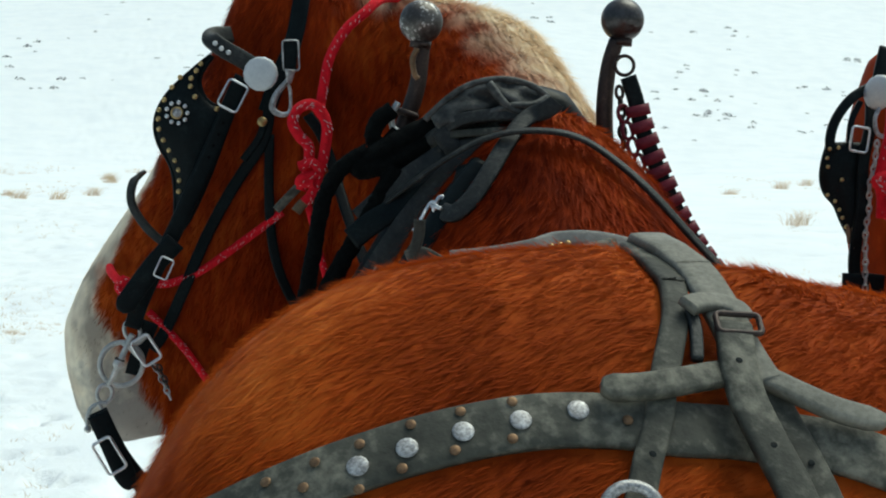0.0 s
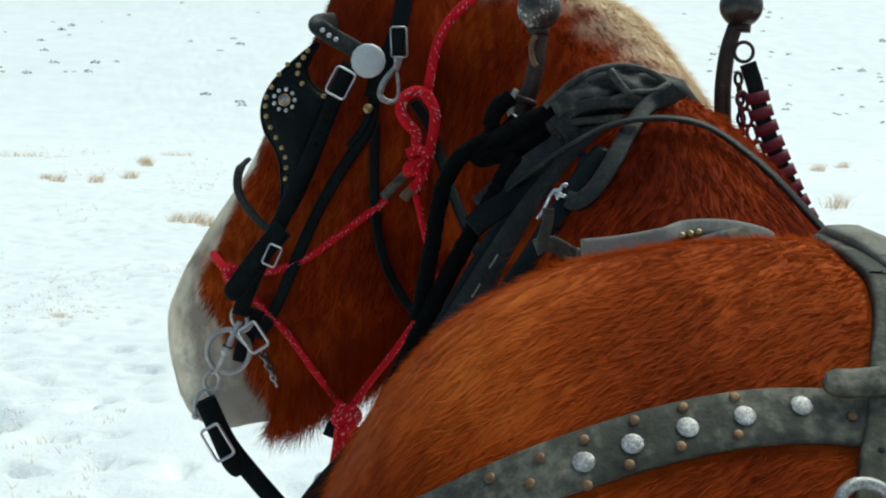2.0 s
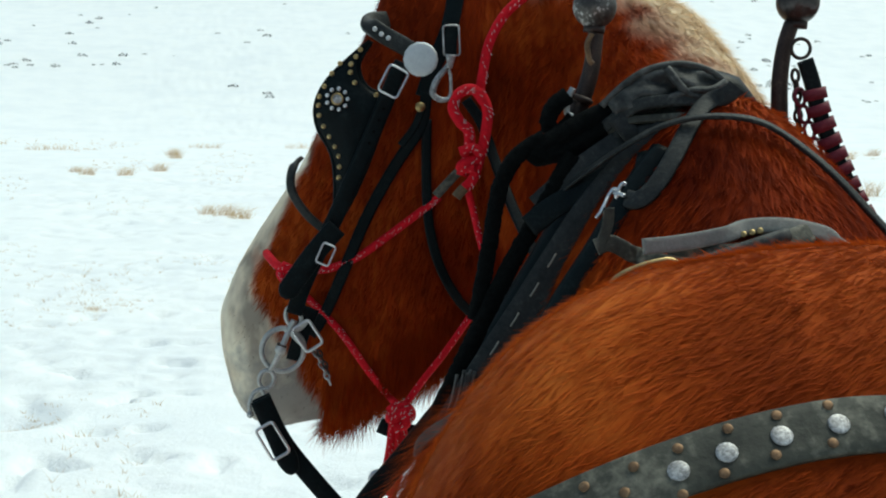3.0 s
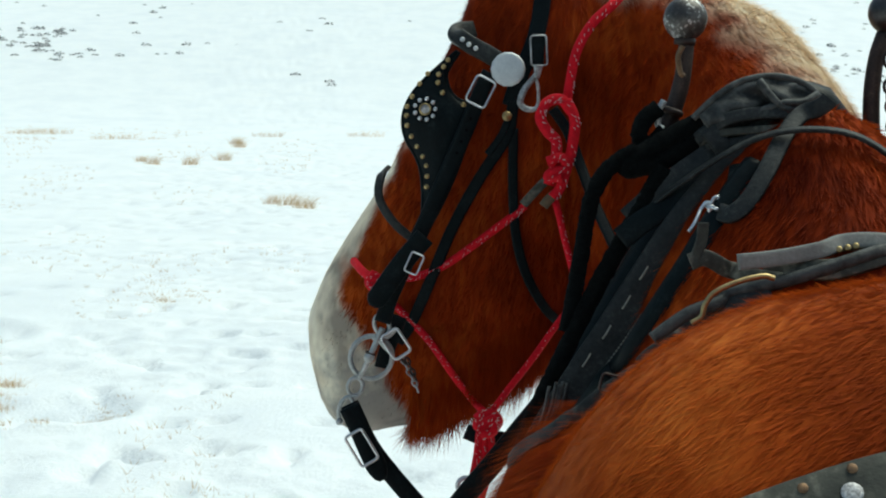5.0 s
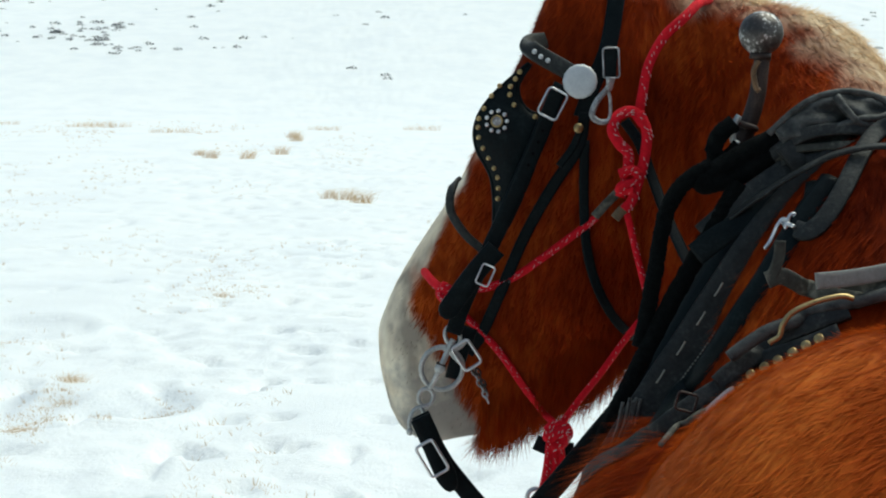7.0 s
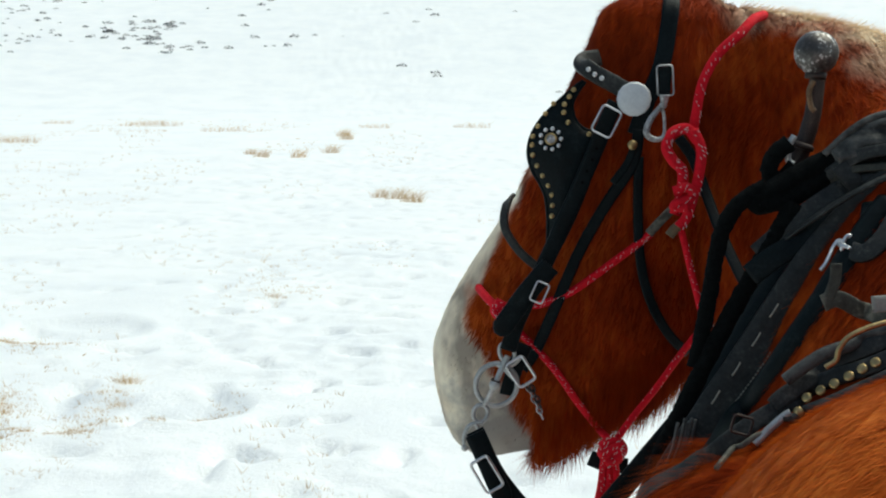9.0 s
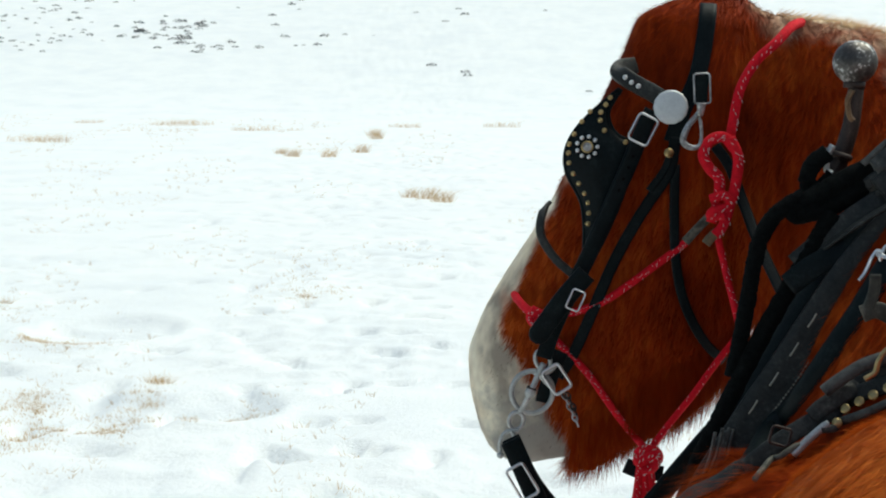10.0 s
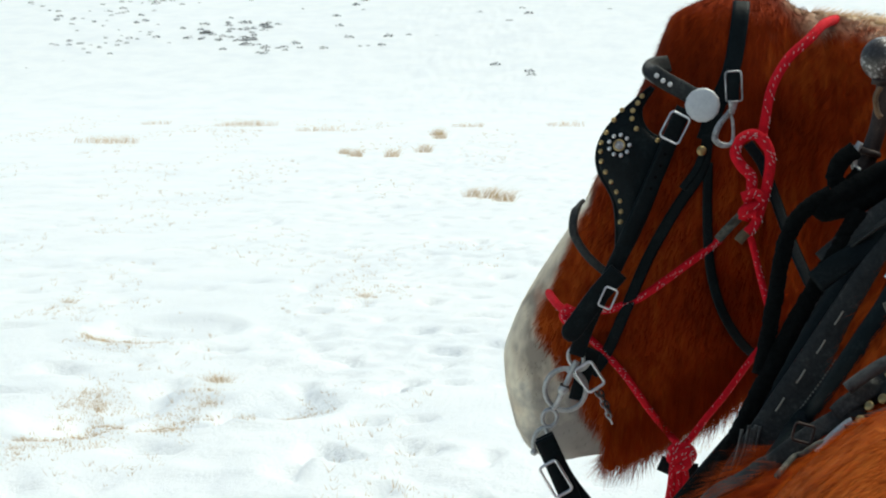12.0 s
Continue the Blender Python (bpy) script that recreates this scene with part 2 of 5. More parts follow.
def strap(points, width, thick=0.004, normals=(0, -1, 0), n=8, taper=0.0, bm=None):
    """A leather strap with rounded edges along a line; normals: the way its face looks, one for all or one for each point."""
    line = spline(points, n)
    bm = bm or bmesh.new()
    if isinstance(normals[0], (int, float)):
        face = [Vector(normals)] * len(line)
    else:
        face = spline(normals, n)
    rings = []
    for i, (c, t, f) in enumerate(zip(line, tangents(line), face)):
        f = (f - t * f.dot(t)).normalized()
        s = t.cross(f)
        w = width / 2
        if taper:
            end = min(1.0, (len(line) - 1 - i) / (len(line) * taper))
            w *= 0.35 + 0.65 * math.sqrt(end)
        h, e = thick / 2, min(thick * 0.35, w * 0.22)
        crown = min(0.0008, 0.025 * width)
        e = min(e, 0.0013)
        half = [(w, h - e), (w - e, h), (w * 0.5, h)]
        half = [(a, b + crown * (1 - (a / w) ** 2)) for a, b in half] + [(0.0, h + crown)]
        shape = [(-w, -h), (w, -h)] + half + [(-a, b) for a, b in half[-2::-1]]
        rings.append([c + s * a + f * b for a, b in shape])
    bm = smooth(sweep(bm, line, rings))
    for e in bm.edges:   # crisp cut edges
        if len(e.link_faces) == 2 and e.calc_face_angle(0.0) > 0.55:
            e.smooth = False
    return bm


def ring(centre, radius, wire, axis=(0, -1, 0), stretch=1.0, lean=0.0, n=28, sides=8, bm=None):
    """A metal ring that faces along axis; stretch: its height over its width; lean: turned in its own plane, degrees."""
    q = Vector(axis).normalized().to_track_quat("Z", "Y")
    pts = []
    for k in range(n):
        a = 2 * math.pi * k / n
        v = Matrix.Rotation(radians(lean), 3, "Z") @ Vector((radius * math.cos(a), radius * stretch * math.sin(a), 0))
        pts.append(Vector(centre) + q @ v)
    return tube(pts, wire, sides, closed=True, raw=True, bm=bm)


def frame_loop(centre, w, h, wire, lean=0.0, axis=(0, -1, 0), tongue=True, bm=None):
    """A square buckle frame with round corners, and its tongue."""
    q = Vector(axis).normalized().to_track_quat("Z", "Y")
    c, pts = min(w, h) * 0.18, []
    for sx, sy, a0 in ((1, 1, 0), (-1, 1, 90), (-1, -1, 180), (1, -1, 270)):
        for k in range(4):
            a = radians(a0 + 30 * k)
            pts.append(Vector((sx * (w / 2 - c) + c * math.cos(a), sy * (h / 2 - c) + c * math.sin(a), 0)))
    spin = Matrix.Rotation(radians(lean), 3, "Z")
    bm = tube([Vector(centre) + q @ (spin @ p) for p in pts], wire, 8, closed=True, raw=True, bm=bm)
    if tongue:
        ends = [(0, h / 2, 0.001), (0, 0, 0.003), (0, -h / 2, 0.0015)]
        tube([Vector(centre) + q @ (spin @ Vector(p)) for p in ends], wire * 0.8, 6, 4, bm=bm)
    return bm


def dome(centre, radius, axis=(0, -1, 0), height=0.45, rim=0.0, bm=None):
    """A round-headed stud."""
    bm = bm or bmesh.new()
    q = Vector(axis).normalized().to_track_quat("Z", "Y")
    rows = [(1.0, 0.0), (1.0, 0.25), (0.86, 0.62), (0.6, 0.85), (0.3, 0.97)]
    rings = [[Vector(centre) + q @ Vector((radius * r * math.cos(a), radius * r * math.sin(a), radius * height * z)) for a in [2 * math.pi * k / 14 for k in range(14)]] for r, z in rows]
    return smooth(sweep(bm, rows, rings))


def loft(bm, sections, power=2.0):
    """A plain bulging form through oval sections: centre, half axis, half axis; power: how square the ovals are."""
    rings = []

    def bent(v):
        return math.copysign(abs(v) ** (2.0 / power), v)

    for c, a, b in sections:
        c, a, b = Vector(c), Vector(a), Vector(b)
        rings.append([c + a * bent(math.cos(t)) + b * bent(math.sin(t)) for t in [2 * math.pi * k / 40 for k in range(40)]])
    return sweep(bm, sections, rings)


def fused(bm, voxel, rounds=6):
    """One closed skin round all the closed shells in bm, softened."""
    me = bpy.data.meshes.new("shell")
    bm.to_mesh(me)
    bm.free()
    ob = new("shell", me)
    r = ob.modifiers.new("skin", "REMESH")
    r.mode, r.voxel_size = "VOXEL", voxel
    s = ob.modifiers.new("soft", "SMOOTH")
    s.factor, s.iterations = 0.5, rounds
    out = bmesh.new()
    dg = bpy.context.evaluated_depsgraph_get()
    out.from_mesh(ob.evaluated_get(dg).to_mesh())
    bpy.data.objects.remove(ob)
    return smooth(out)


VIEW_A = Vector((0.255, -0.044, 1.777))   # camera positions on its path; straps are laid to fit the view from them
VIEW_B = Vector((0.043, -0.022, 1.836))
VIEW_C = Vector((0.117, -0.015, 1.788))
VIEW_D = Vector((0.015, -0.030, 1.901))


CLEAR = []   # where straps press the shag down: place and radius


def laid(tree, viewpoint, points, lift=0.003, n=6, width=0.02):
    """Points and face directions of a line laid on a form."""
    out, facing = [], []
    for p in spline(points, n):
        way = (p - viewpoint).normalized()
        hit, nor, _, _ = tree.ray_cast(viewpoint, way)
        if hit is None or (hit - p).length > 0.35:
            hit, nor = p, -way
        out.append(hit + nor * lift)
        facing.append(nor)
    CLEAR.extend((p, width / 2 + 0.002) for p in out)
    # even out small steps
    for _ in range(2):
        out = [out[0]] + [(a + 2 * b + c) / 4 for a, b, c in zip(out, out[1:], out[2:])] + [out[-1]]
        facing = [facing[0]] + [(a + b + c).normalized() for a, b, c in zip(facing, facing[1:], facing[2:])] + [facing[-1]]
    return out, facing


def draped(tree, viewpoint, points, lift=0.006, n=8):
    """A line that hangs free, but never inside the form."""
    out, facing = [], []
    for p in spline(points, n):
        way = (p - viewpoint).normalized()
        hit, nor, _, far = tree.ray_cast(viewpoint, way)
        if hit is not None and -0.02 < (p - viewpoint).length - far < 0.22:
            out.append(hit + nor * lift)
            facing.append((nor - way).normalized())
            CLEAR.append((out[-1], 0.012))
        else:
            out.append(p)
            facing.append(-way)
    for _ in range(3):
        out = [out[0]] + [(a + 2 * b + c) / 4 for a, b, c in zip(out, out[1:], out[2:])] + [out[-1]]
        facing = [facing[0]] + [(a + b + c).normalized() for a, b, c in zip(facing, facing[1:], facing[2:])] + [facing[-1]]
    return out, facing


# ---- snow field and hillside ----
def rise(y):
    """Height of the hillside behind the flat."""
    d = max(0.0, y - 88.0)
    return 0.26 * d * d / (d + 22.0)


HOLLOWS = [(-2.72, 11.75, 0.62, 0.75), (-2.15, 8.75, 0.80, 0.62), (-1.40, 8.90, 0.38, 0.55), (-2.55, 8.20, 0.40, 0.30)]
PRINTS = [(-0.54, 8.58), (-0.86, 7.66), (-0.55, 7.90), (-0.62, 7.00), (-0.77, 9.40), (-1.57, 11.32), (-2.34, 6.98), (-1.02, 7.78), (-0.16, 12.88), (-0.43, 7.78)]


def ground_height(x, y):
    z = rise(y)
    far = min(1.0, max(0.0, (y - 60) / 60))
    z += (0.9 * noise.noise((x / 30, y / 30, 3.1)) + 3.5 * noise.noise((x / 90, y / 80, 1.7))) * far
    z += 0.035 * noise.noise((x / 2.2, y / 2.2, 0.4)) + 0.020 * noise.noise((x / 0.55, y / 0.6, 5.0))
    trod = max(0.0, min(1.0, 0.6 + 1.6 * noise.noise((x / 1.7, y / 2.6, 6.0))))   # trampled here, smooth there
    z += trod * (0.026 * noise.noise((x / 0.20, y / 0.22, 8.0)) + 0.030 * abs(noise.noise((x / 0.10, y / 0.11, 9.0))))
    for hx, hy, rx, ry in HOLLOWS:
        u, v = (x - hx) / rx, (y - hy) / ry
        q = u * u + v * v
        if q < 1.8:
            rough_edge = 1.0 + 0.5 * noise.noise((x * 5, y * 5, 4.0))
            z -= 0.10 * rough_edge * max(0.0, 1 - q) ** 0.7
            z += 0.030 * math.exp(-((q - 1.15) / 0.28) ** 2) * (1 if v < 0 else 0.2)
    for hx, hy in PRINTS:
        q = ((x - hx) / 0.09) ** 2 + ((y - hy) / 0.12) ** 2 + 0.9 * noise.noise((x * 14, y * 14, 2.0))
        if q < 1.5:
            z -= 0.065 * min(1.0, max(0.0, 1 - q)) ** 0.6
    dip = noise.noise((x / 0.30, y / 0.38, 11.0))
    if dip > 0.34:
        z -= min(0.06, (dip - 0.34) * 0.5)
    return z


def snow_field():
    ys = [-40, -25, -14, -8, -4, -1.5, 0.5, 2.0, 3.2]
    y = 4.2
    while y < 1100:
        ys.append(y)
        y += max(0.06, 0.0065 * y)
    cols = 300
    verts, faces = [], []
    for y in ys:
        half = 14 + 0.75 * abs(y)
        for i in range(cols + 1):
            u = 2 * i / cols - 1
            x = half * (0.32 * u + 0.68 * u * abs(u) ** 1.6) - 0.02 * y
            verts.append((x, y, ground_height(x, y)))
    for r in range(len(ys) - 1):
        for i in range(cols):
            a = r * (cols + 1) + i
            faces.append((a, a + 1, a + cols + 2, a + cols + 1))
    me = bpy.data.meshes.new("ground")
    me.from_pydata(verts, [], faces)
    me.polygons.foreach_set("use_smooth", [True] * len(faces))
    me.materials.append(SNOW)
    return tagged(new("ground", me), "trampled snow field rising into a snowy hillside", "snow", kind="structure")


ground = snow_field()

# ---- stand-ins for the two horses, to carry the harness: plain padded shapes, with no features ----
near_bm = bmesh.new()


def across(a, b, depth):
    """A section between two profile points."""
    a, b = Vector(a), Vector(b)
    return ((a + b) / 2 + Vector((0, 0.11, 0)), (b - a) / 2, Vector((0, depth, 0)))


loft(near_bm, [
    across(*[(0.376, 2.500, 2.046), (0.506, 2.500, 2.044)], 0.04),
    across(*[(0.314, 2.500, 2.018), (0.544, 2.500, 2.001)], 0.09),
    across(*[(0.283, 2.500, 1.935), (0.546, 2.500, 1.882)], 0.115),
    across(*[(0.211, 2.500, 1.785), (0.531, 2.500, 1.687)], 0.12),
    across(*[(0.155, 2.500, 1.679), (0.525, 2.500, 1.508)], 0.115),
    across(*[(0.090, 2.500, 1.581), (0.479, 2.500, 1.402)], 0.11),
    across(*[(0.054, 2.500, 1.520), (0.409, 2.500, 1.342)], 0.10),
    across(*[(0.024, 2.500, 1.446), (0.319, 2.500, 1.296)], 0.09),
    across(*[(0.028, 2.500, 1.379), (0.253, 2.500, 1.260)], 0.08),
    across(*[(0.046, 2.500, 1.307), (0.190, 2.500, 1.258)], 0.07),
    across(*[(0.067, 2.500, 1.266), (0.130, 2.500, 1.245)], 0.045),
])
# neck, from the collar forward and round to the left
loft(near_bm, [
    ((0.71, 2.00, 1.45), (0.17, 0, 0), (0, 0, 0.29)),
    ((0.715, 2.20, 1.58), (0.165, 0, 0), (0, 0, 0.29)),
    ((0.70, 2.42, 1.69), (0.165, 0.03, 0), (0, -0.03, 0.28)),
    ((0.64, 2.56, 1.735), (0.12, 0.09, 0), (0, 0, 0.27)),
    ((0.54, 2.63, 1.755), (0.05, 0.12, 0), (0, 0, 0.265)),
    ((0.44, 2.63, 1.765), (0.02, 0.11, 0), (0, 0, 0.245)),
], 2.3)
# croup and barrel: y, top, half width
loft(near_bm, [((0.60 + 0.05 * max(0, y - 1.2), y, 1.10), (w, 0, 0), (0, 0, top - 1.10)) for y, top, w in (
    (0.62, 1.22, 0.26), (0.68, 1.30, 0.35), (0.76, 1.415, 0.40), (0.84, 1.52, 0.42), (0.90, 1.588, 0.43), (0.95, 1.642, 0.437),
    (1.00, 1.680, 0.44), (1.06, 1.695, 0.44), (1.13, 1.688, 0.435), (1.21, 1.66, 0.425), (1.32, 1.605, 0.405), (1.5, 1.53, 0.38), (1.72, 1.47, 0.37), (1.95, 1.46, 0.375), (2.06, 1.43, 0.34), (2.15, 1.36, 0.24))], 3.25)
# shoulders and withers
loft(near_bm, [((0.725, y, 1.12), (w, 0, 0), (0, 0, top - 1.12)) for y, top, w in (
    (1.58, 1.47, 0.30), (1.74, 1.58, 0.36), (1.86, 1.69, 0.355), (1.95, 1.775, 0.35), (2.02, 1.815, 0.335), (2.08, 1.80, 0.30), (2.15, 1.76, 0.24), (2.22, 1.67, 0.16))], 1.75)
# an invented plain pedestal down to the snow, out of view
loft(near_bm, [((0.65, 1.40, z), (w, 0, 0), (0, d, 0)) for z, w, d in ((-0.08, 0.34, 0.62), (0.05, 0.33, 0.60), (0.5, 0.28, 0.52), (0.9, 0.28, 0.52), (1.15, 0.30, 0.55))], 4.0)
near_bm = fused(near_bm, 0.012, 8)
for v in near_bm.verts:   # furrow along the spine
    if 0.75 < v.co.y < 1.5 and v.co.z > 1.2:
        v.co.z -= 0.022 * math.exp(-((v.co.x - 0.61) / 0.035) ** 2)
        v.co.z += 0.004 * noise.noise(v.co * 7) - 0.024 * min(1.0, max(0.0, (v.co.x - 0.6) / 0.12))
near_tree = BVHTree.FromBMesh(near_bm)


def paleness(p):
    """Cream crest, pale front line and grey low end of the head form."""
    wob = 0.02 * noise.noise(p * 25)
    low = (1.51 - 1.68 * (p.x - 0.075) - p.z + wob) / 0.03
    front = ((0.190 + 0.496 * (p.z - 1.77)) + 0.026 - p.x + wob) / 0.015 if p.z < 1.81 else 0
    return min(1.0, max(0.0, low, front)) if p.x < 0.4 and p.y > 2.2 else 0.0


def lit_gingerness(p):
    """Rump's light from above put into a lighter, more orange coat, fading in patches."""
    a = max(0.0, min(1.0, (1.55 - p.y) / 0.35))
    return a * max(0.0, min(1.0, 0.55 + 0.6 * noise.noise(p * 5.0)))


def creaminess(p):
    wob = 0.02 * noise.noise(p * 25)
    if p.y < 2.15 or p.x > 1.05:
        return 0.0
    side = (p.x - 0.645 - 0.54 * (1.991 - p.z) + 2 * wob) / 0.09 + 0.4
    top = (p.z - 1.965 + wob) / 0.035 * max(0.0, min(1.0, (p.x - 0.49 + 2 * wob) / 0.16))
    return min(1.0, max(0.0, side, top))


def finish_form(name, bm, label):
    me = bpy.data.meshes.new(name)
    bm.to_mesh(me)
    bm.free()
    me.materials.append(COAT)
    vals = me.attributes.new("pale", "FLOAT", "POINT")
    vals.data.foreach_set("value", [paleness(v.co) for v in me.vertices])
    vals = me.attributes.new("cream", "FLOAT", "POINT")
    vals.data.foreach_set("value", [creaminess(v.co) for v in me.vertices])
    return tagged(new(name, me), label, "harness form")


near_form = finish_form("horse_stand_in", near_bm, "plain russet shaggy stand-in for a horse, carrying the harness")

HEAD = 2.49


def draped_strap(name, viewpoint, points, width, thick, mat, parent, label="", lift=0.008):
    line, face = draped(near_tree, viewpoint, points, lift)
    return part(name, strap(line, width, thick, face, 1), mat, parent, label)


def draped_cord(name, viewpoint, points, radius, mat, parent, label="", lift=0.008):
    line, face = draped(near_tree, viewpoint, points, lift)
    return part(name, tube(line, radius, 10, raw=True), mat, parent, label)


def draped_dome(name, viewpoint, point, radius, mat, parent, lift=0.012):
    line, face = draped(near_tree, viewpoint, [point, point, point], lift, 1)
    return part(name, dome(line[1], radius, face[1]), mat, parent)



def on_head(points, lift=0.004):
    return laid(near_tree, VIEW_B, points, lift, 6, 0.012)


def strap_on_head(name, points, width, mat, parent, label="", thick=0.004, lift=0.005, taper=0.0):
    line, face = on_head(points, lift)
    return part(name, strap(line, width, thick, face, 2, taper), mat, parent, label)


def at_head(point, lift=0.008):
    way = (Vector(point) - VIEW_B).normalized()
    hit, nor, _, _ = near_tree.ray_cast(VIEW_B, way)
    if hit is None or abs(hit.y - HEAD) > 0.25:
        return Vector(point)
    return hit - way * lift


# ---- bridle ----
bridle = thing("bridle", (0.323, 2.490, 1.752), "black leather work bridle with studded blinder and nickel bit", "bridle")
cheek = part("cheek_strap", strap([(0.319, 2.425, 1.861), (0.304, 2.425, 1.830), (0.281, 2.425, 1.772), (0.246, 2.425, 1.691), (0.214, 2.425, 1.619), (0.190, 2.425, 1.569), (0.163, 2.425, 1.510), (0.147, 2.425, 1.463)], 0.026, 0.005, (0.12, -1, 0.1)), BLACK_LEATHER, bridle)
# low black domes paint the dark inside of the strap's holes
for q in [(0.288, 2.421, 1.788), (0.281, 2.421, 1.770), (0.273, 2.421, 1.752), (0.266, 2.421, 1.734), (0.204, 2.421, 1.597)]:
    part("hole_dot", dome(q, 0.0022, (0, -1, 0), 0.1), HOLE_SHADE, cheek)
part("tip", strap([(0.215, 2.412, 1.602), (0.182, 2.412, 1.564), (0.152, 2.412, 1.523), (0.130, 2.412, 1.491)], 0.033, 0.006, (0.1, -1, 0.1), 8, 0.12), BLACK_LEATHER, cheek)
part("buckle", frame_loop((0.197, 2.404, 1.560), 0.021, 0.033, 0.0015, -24, tongue=False), NICKEL, cheek, "nickel buckle")
part("buckle", frame_loop((0.303, 2.414, 1.831), 0.033, 0.045, 0.0019, -27, tongue=False), NICKEL, cheek, "nickel buckle")
strap_on_head("crown_strap", [(0.415, 2.490, 2.022), (0.413, 2.490, 1.999), (0.400, 2.490, 1.917), (0.377, 2.490, 1.862), (0.359, 2.490, 1.807)], 0.028, BLACK_LEATHER, bridle, lift=0.008)
strap_on_head("cheek_strap", [(0.364, 2.490, 1.816), (0.355, 2.490, 1.761), (0.314, 2.490, 1.697), (0.268, 2.490, 1.613), (0.232, 2.490, 1.529), (0.199, 2.490, 1.455), (0.176, 2.490, 1.422)], 0.019, BLACK_LEATHER, bridle, lift=0.012)
strap_on_head("throat_strap", [(0.364, 2.490, 1.771), (0.363, 2.490, 1.678), (0.368, 2.490, 1.595), (0.386, 2.490, 1.529), (0.415, 2.490, 1.477), (0.443, 2.490, 1.449)], 0.016, BLACK_LEATHER, bridle, lift=0.010)
strap_on_head("strap_end", [(0.358, 2.490, 1.793), (0.346, 2.490, 1.761), (0.323, 2.490, 1.729)], 0.012, BLACK_LEATHER, bridle, lift=0.018)
part("keeper_stud", dome(at_head((0.354, 2.490, 1.791), 0.028), 0.008), BRASS, bridle, "small brass stud")
brow = part("browband", strap([(0.300, 2.520, 1.932), (0.276, 2.490, 1.929), (0.268, 2.455, 1.922), (0.277, 2.440, 1.913), (0.294, 2.436, 1.902), (0.320, 2.436, 1.888), (0.348, 2.438, 1.871)], 0.027, 0.011, (0, -1, 0.15)), GREY_BLACK, bridle)
for q in [(0.275, 2.430, 1.913), (0.285, 2.427, 1.905), (0.296, 2.426, 1.899)]:
    part("stud", dome(q, 0.0040), PALE_METAL, brow)
part("brow_disc", dome((0.346, 2.415, 1.866), 0.0275, (-0.15, -1, 0.1), 0.13), PALE_METAL, bridle, "dull nickel disc")
# blinder: a cupped leather plate with a raised edge
rim = spline([(0.267, 2.450, 1.895), (0.240, 2.450, 1.872), (0.213, 2.450, 1.847), (0.195, 2.450, 1.825), (0.184, 2.450, 1.802), (0.181, 2.450, 1.778), (0.187, 2.450, 1.753), (0.200, 2.450, 1.730), (0.209, 2.450, 1.708), (0.213, 2.450, 1.671), (0.214, 2.450, 1.615), (0.232, 2.450, 1.626), (0.259, 2.450, 1.681), (0.280, 2.450, 1.735), (0.297, 2.450, 1.785), (0.300, 2.450, 1.808), (0.272, 2.450, 1.818), (0.257, 2.450, 1.834), (0.252, 2.450, 1.857), (0.261, 2.450, 1.877), (0.272, 2.450, 1.892)], 4)


def plate(rim, bulge, thick=0.006, step=0.008, crease=0.0):
    """A cupped leather plate inside a closed outline that faces -y: raised towards its middle, and creased."""
    from mathutils.geometry import delaunay_2d_cdt
    flat = [Vector((p.x, p.z)) for p in rim]
    n = len(flat)
    depth = [p.y for p in rim]

    def inside(q):
        hit = False
        for a, b in zip(flat, flat[1:] + flat[:1]):
            if (a.y > q.y) != (b.y > q.y) and q.x < a.x + (q.y - a.y) * (b.x - a.x) / (b.y - a.y):
                hit = not hit
        return hit

    pts = list(flat)
    x = min(p.x for p in flat)
    while x < max(p.x for p in flat):
        z = min(p.y for p in flat)
        while z < max(p.y for p in flat):
            q = Vector((x, z))
            if inside(q) and min((q - p).length for p in flat) > step * 0.6:
                pts.append(q)
            z += step
        x += step
    vs, _, tris, _, _, _ = delaunay_2d_cdt(pts, [(i, (i + 1) % n) for i in range(n)], [], 1, 1e-5)
    bm = bmesh.new()
    front, back = [], []
    mean = sum(depth) / n
    for q in vs:
        near = min((q - p).length for p in flat)
        lift = bulge * (1 - math.exp(-near / 0.022)) + crease * noise.noise((q.x * 30, 0, q.y * 55)) * min(1.0, near / 0.01)
        edge = 0.35 * thick if near < step * 0.3 else 0.0
        front.append(bm.verts.new((q.x, mean - lift - thick / 2 + edge, q.y)))
        back.append(bm.verts.new((q.x, mean - lift + thick / 2, q.y)))
    for t in tris:
        bm.faces.new([front[i] for i in t])
        bm.faces.new([back[i] for i in t][::-1])
    sides = [e for e in bm.edges if len(e.link_faces) == 1]
    bmesh.ops.bridge_loops(bm, edges=sides)
    bmesh.ops.recalc_face_normals(bm, faces=bm.faces)
    return smooth(bm)


blinder = part("blinder", plate(rim, 0.014), BLACK_LEATHER, bridle, "studded black leather blinder")
part("edge", tube(rim, 0.0028, 6, closed=True, raw=True), BLACK_LEATHER, blinder)
for q in [(0.253, 2.442, 1.881), (0.246, 2.440, 1.870), (0.238, 2.438, 1.858), (0.237, 2.438, 1.845), (0.244, 2.438, 1.829), (0.278, 2.440, 1.810), (0.221, 2.442, 1.859), (0.208, 2.442, 1.843), (0.196, 2.442, 1.823), (0.188, 2.442, 1.807), (0.187, 2.442, 1.793), (0.188, 2.442, 1.777), (0.195, 2.442, 1.760), (0.204, 2.442, 1.744), (0.213, 2.442, 1.728), (0.219, 2.442, 1.713), (0.220, 2.442, 1.696), (0.219, 2.442, 1.679)]:
    part("stud", dome(q, 0.0042), BRASS, blinder)
centre = Vector((0.216, 2.432, 1.803))
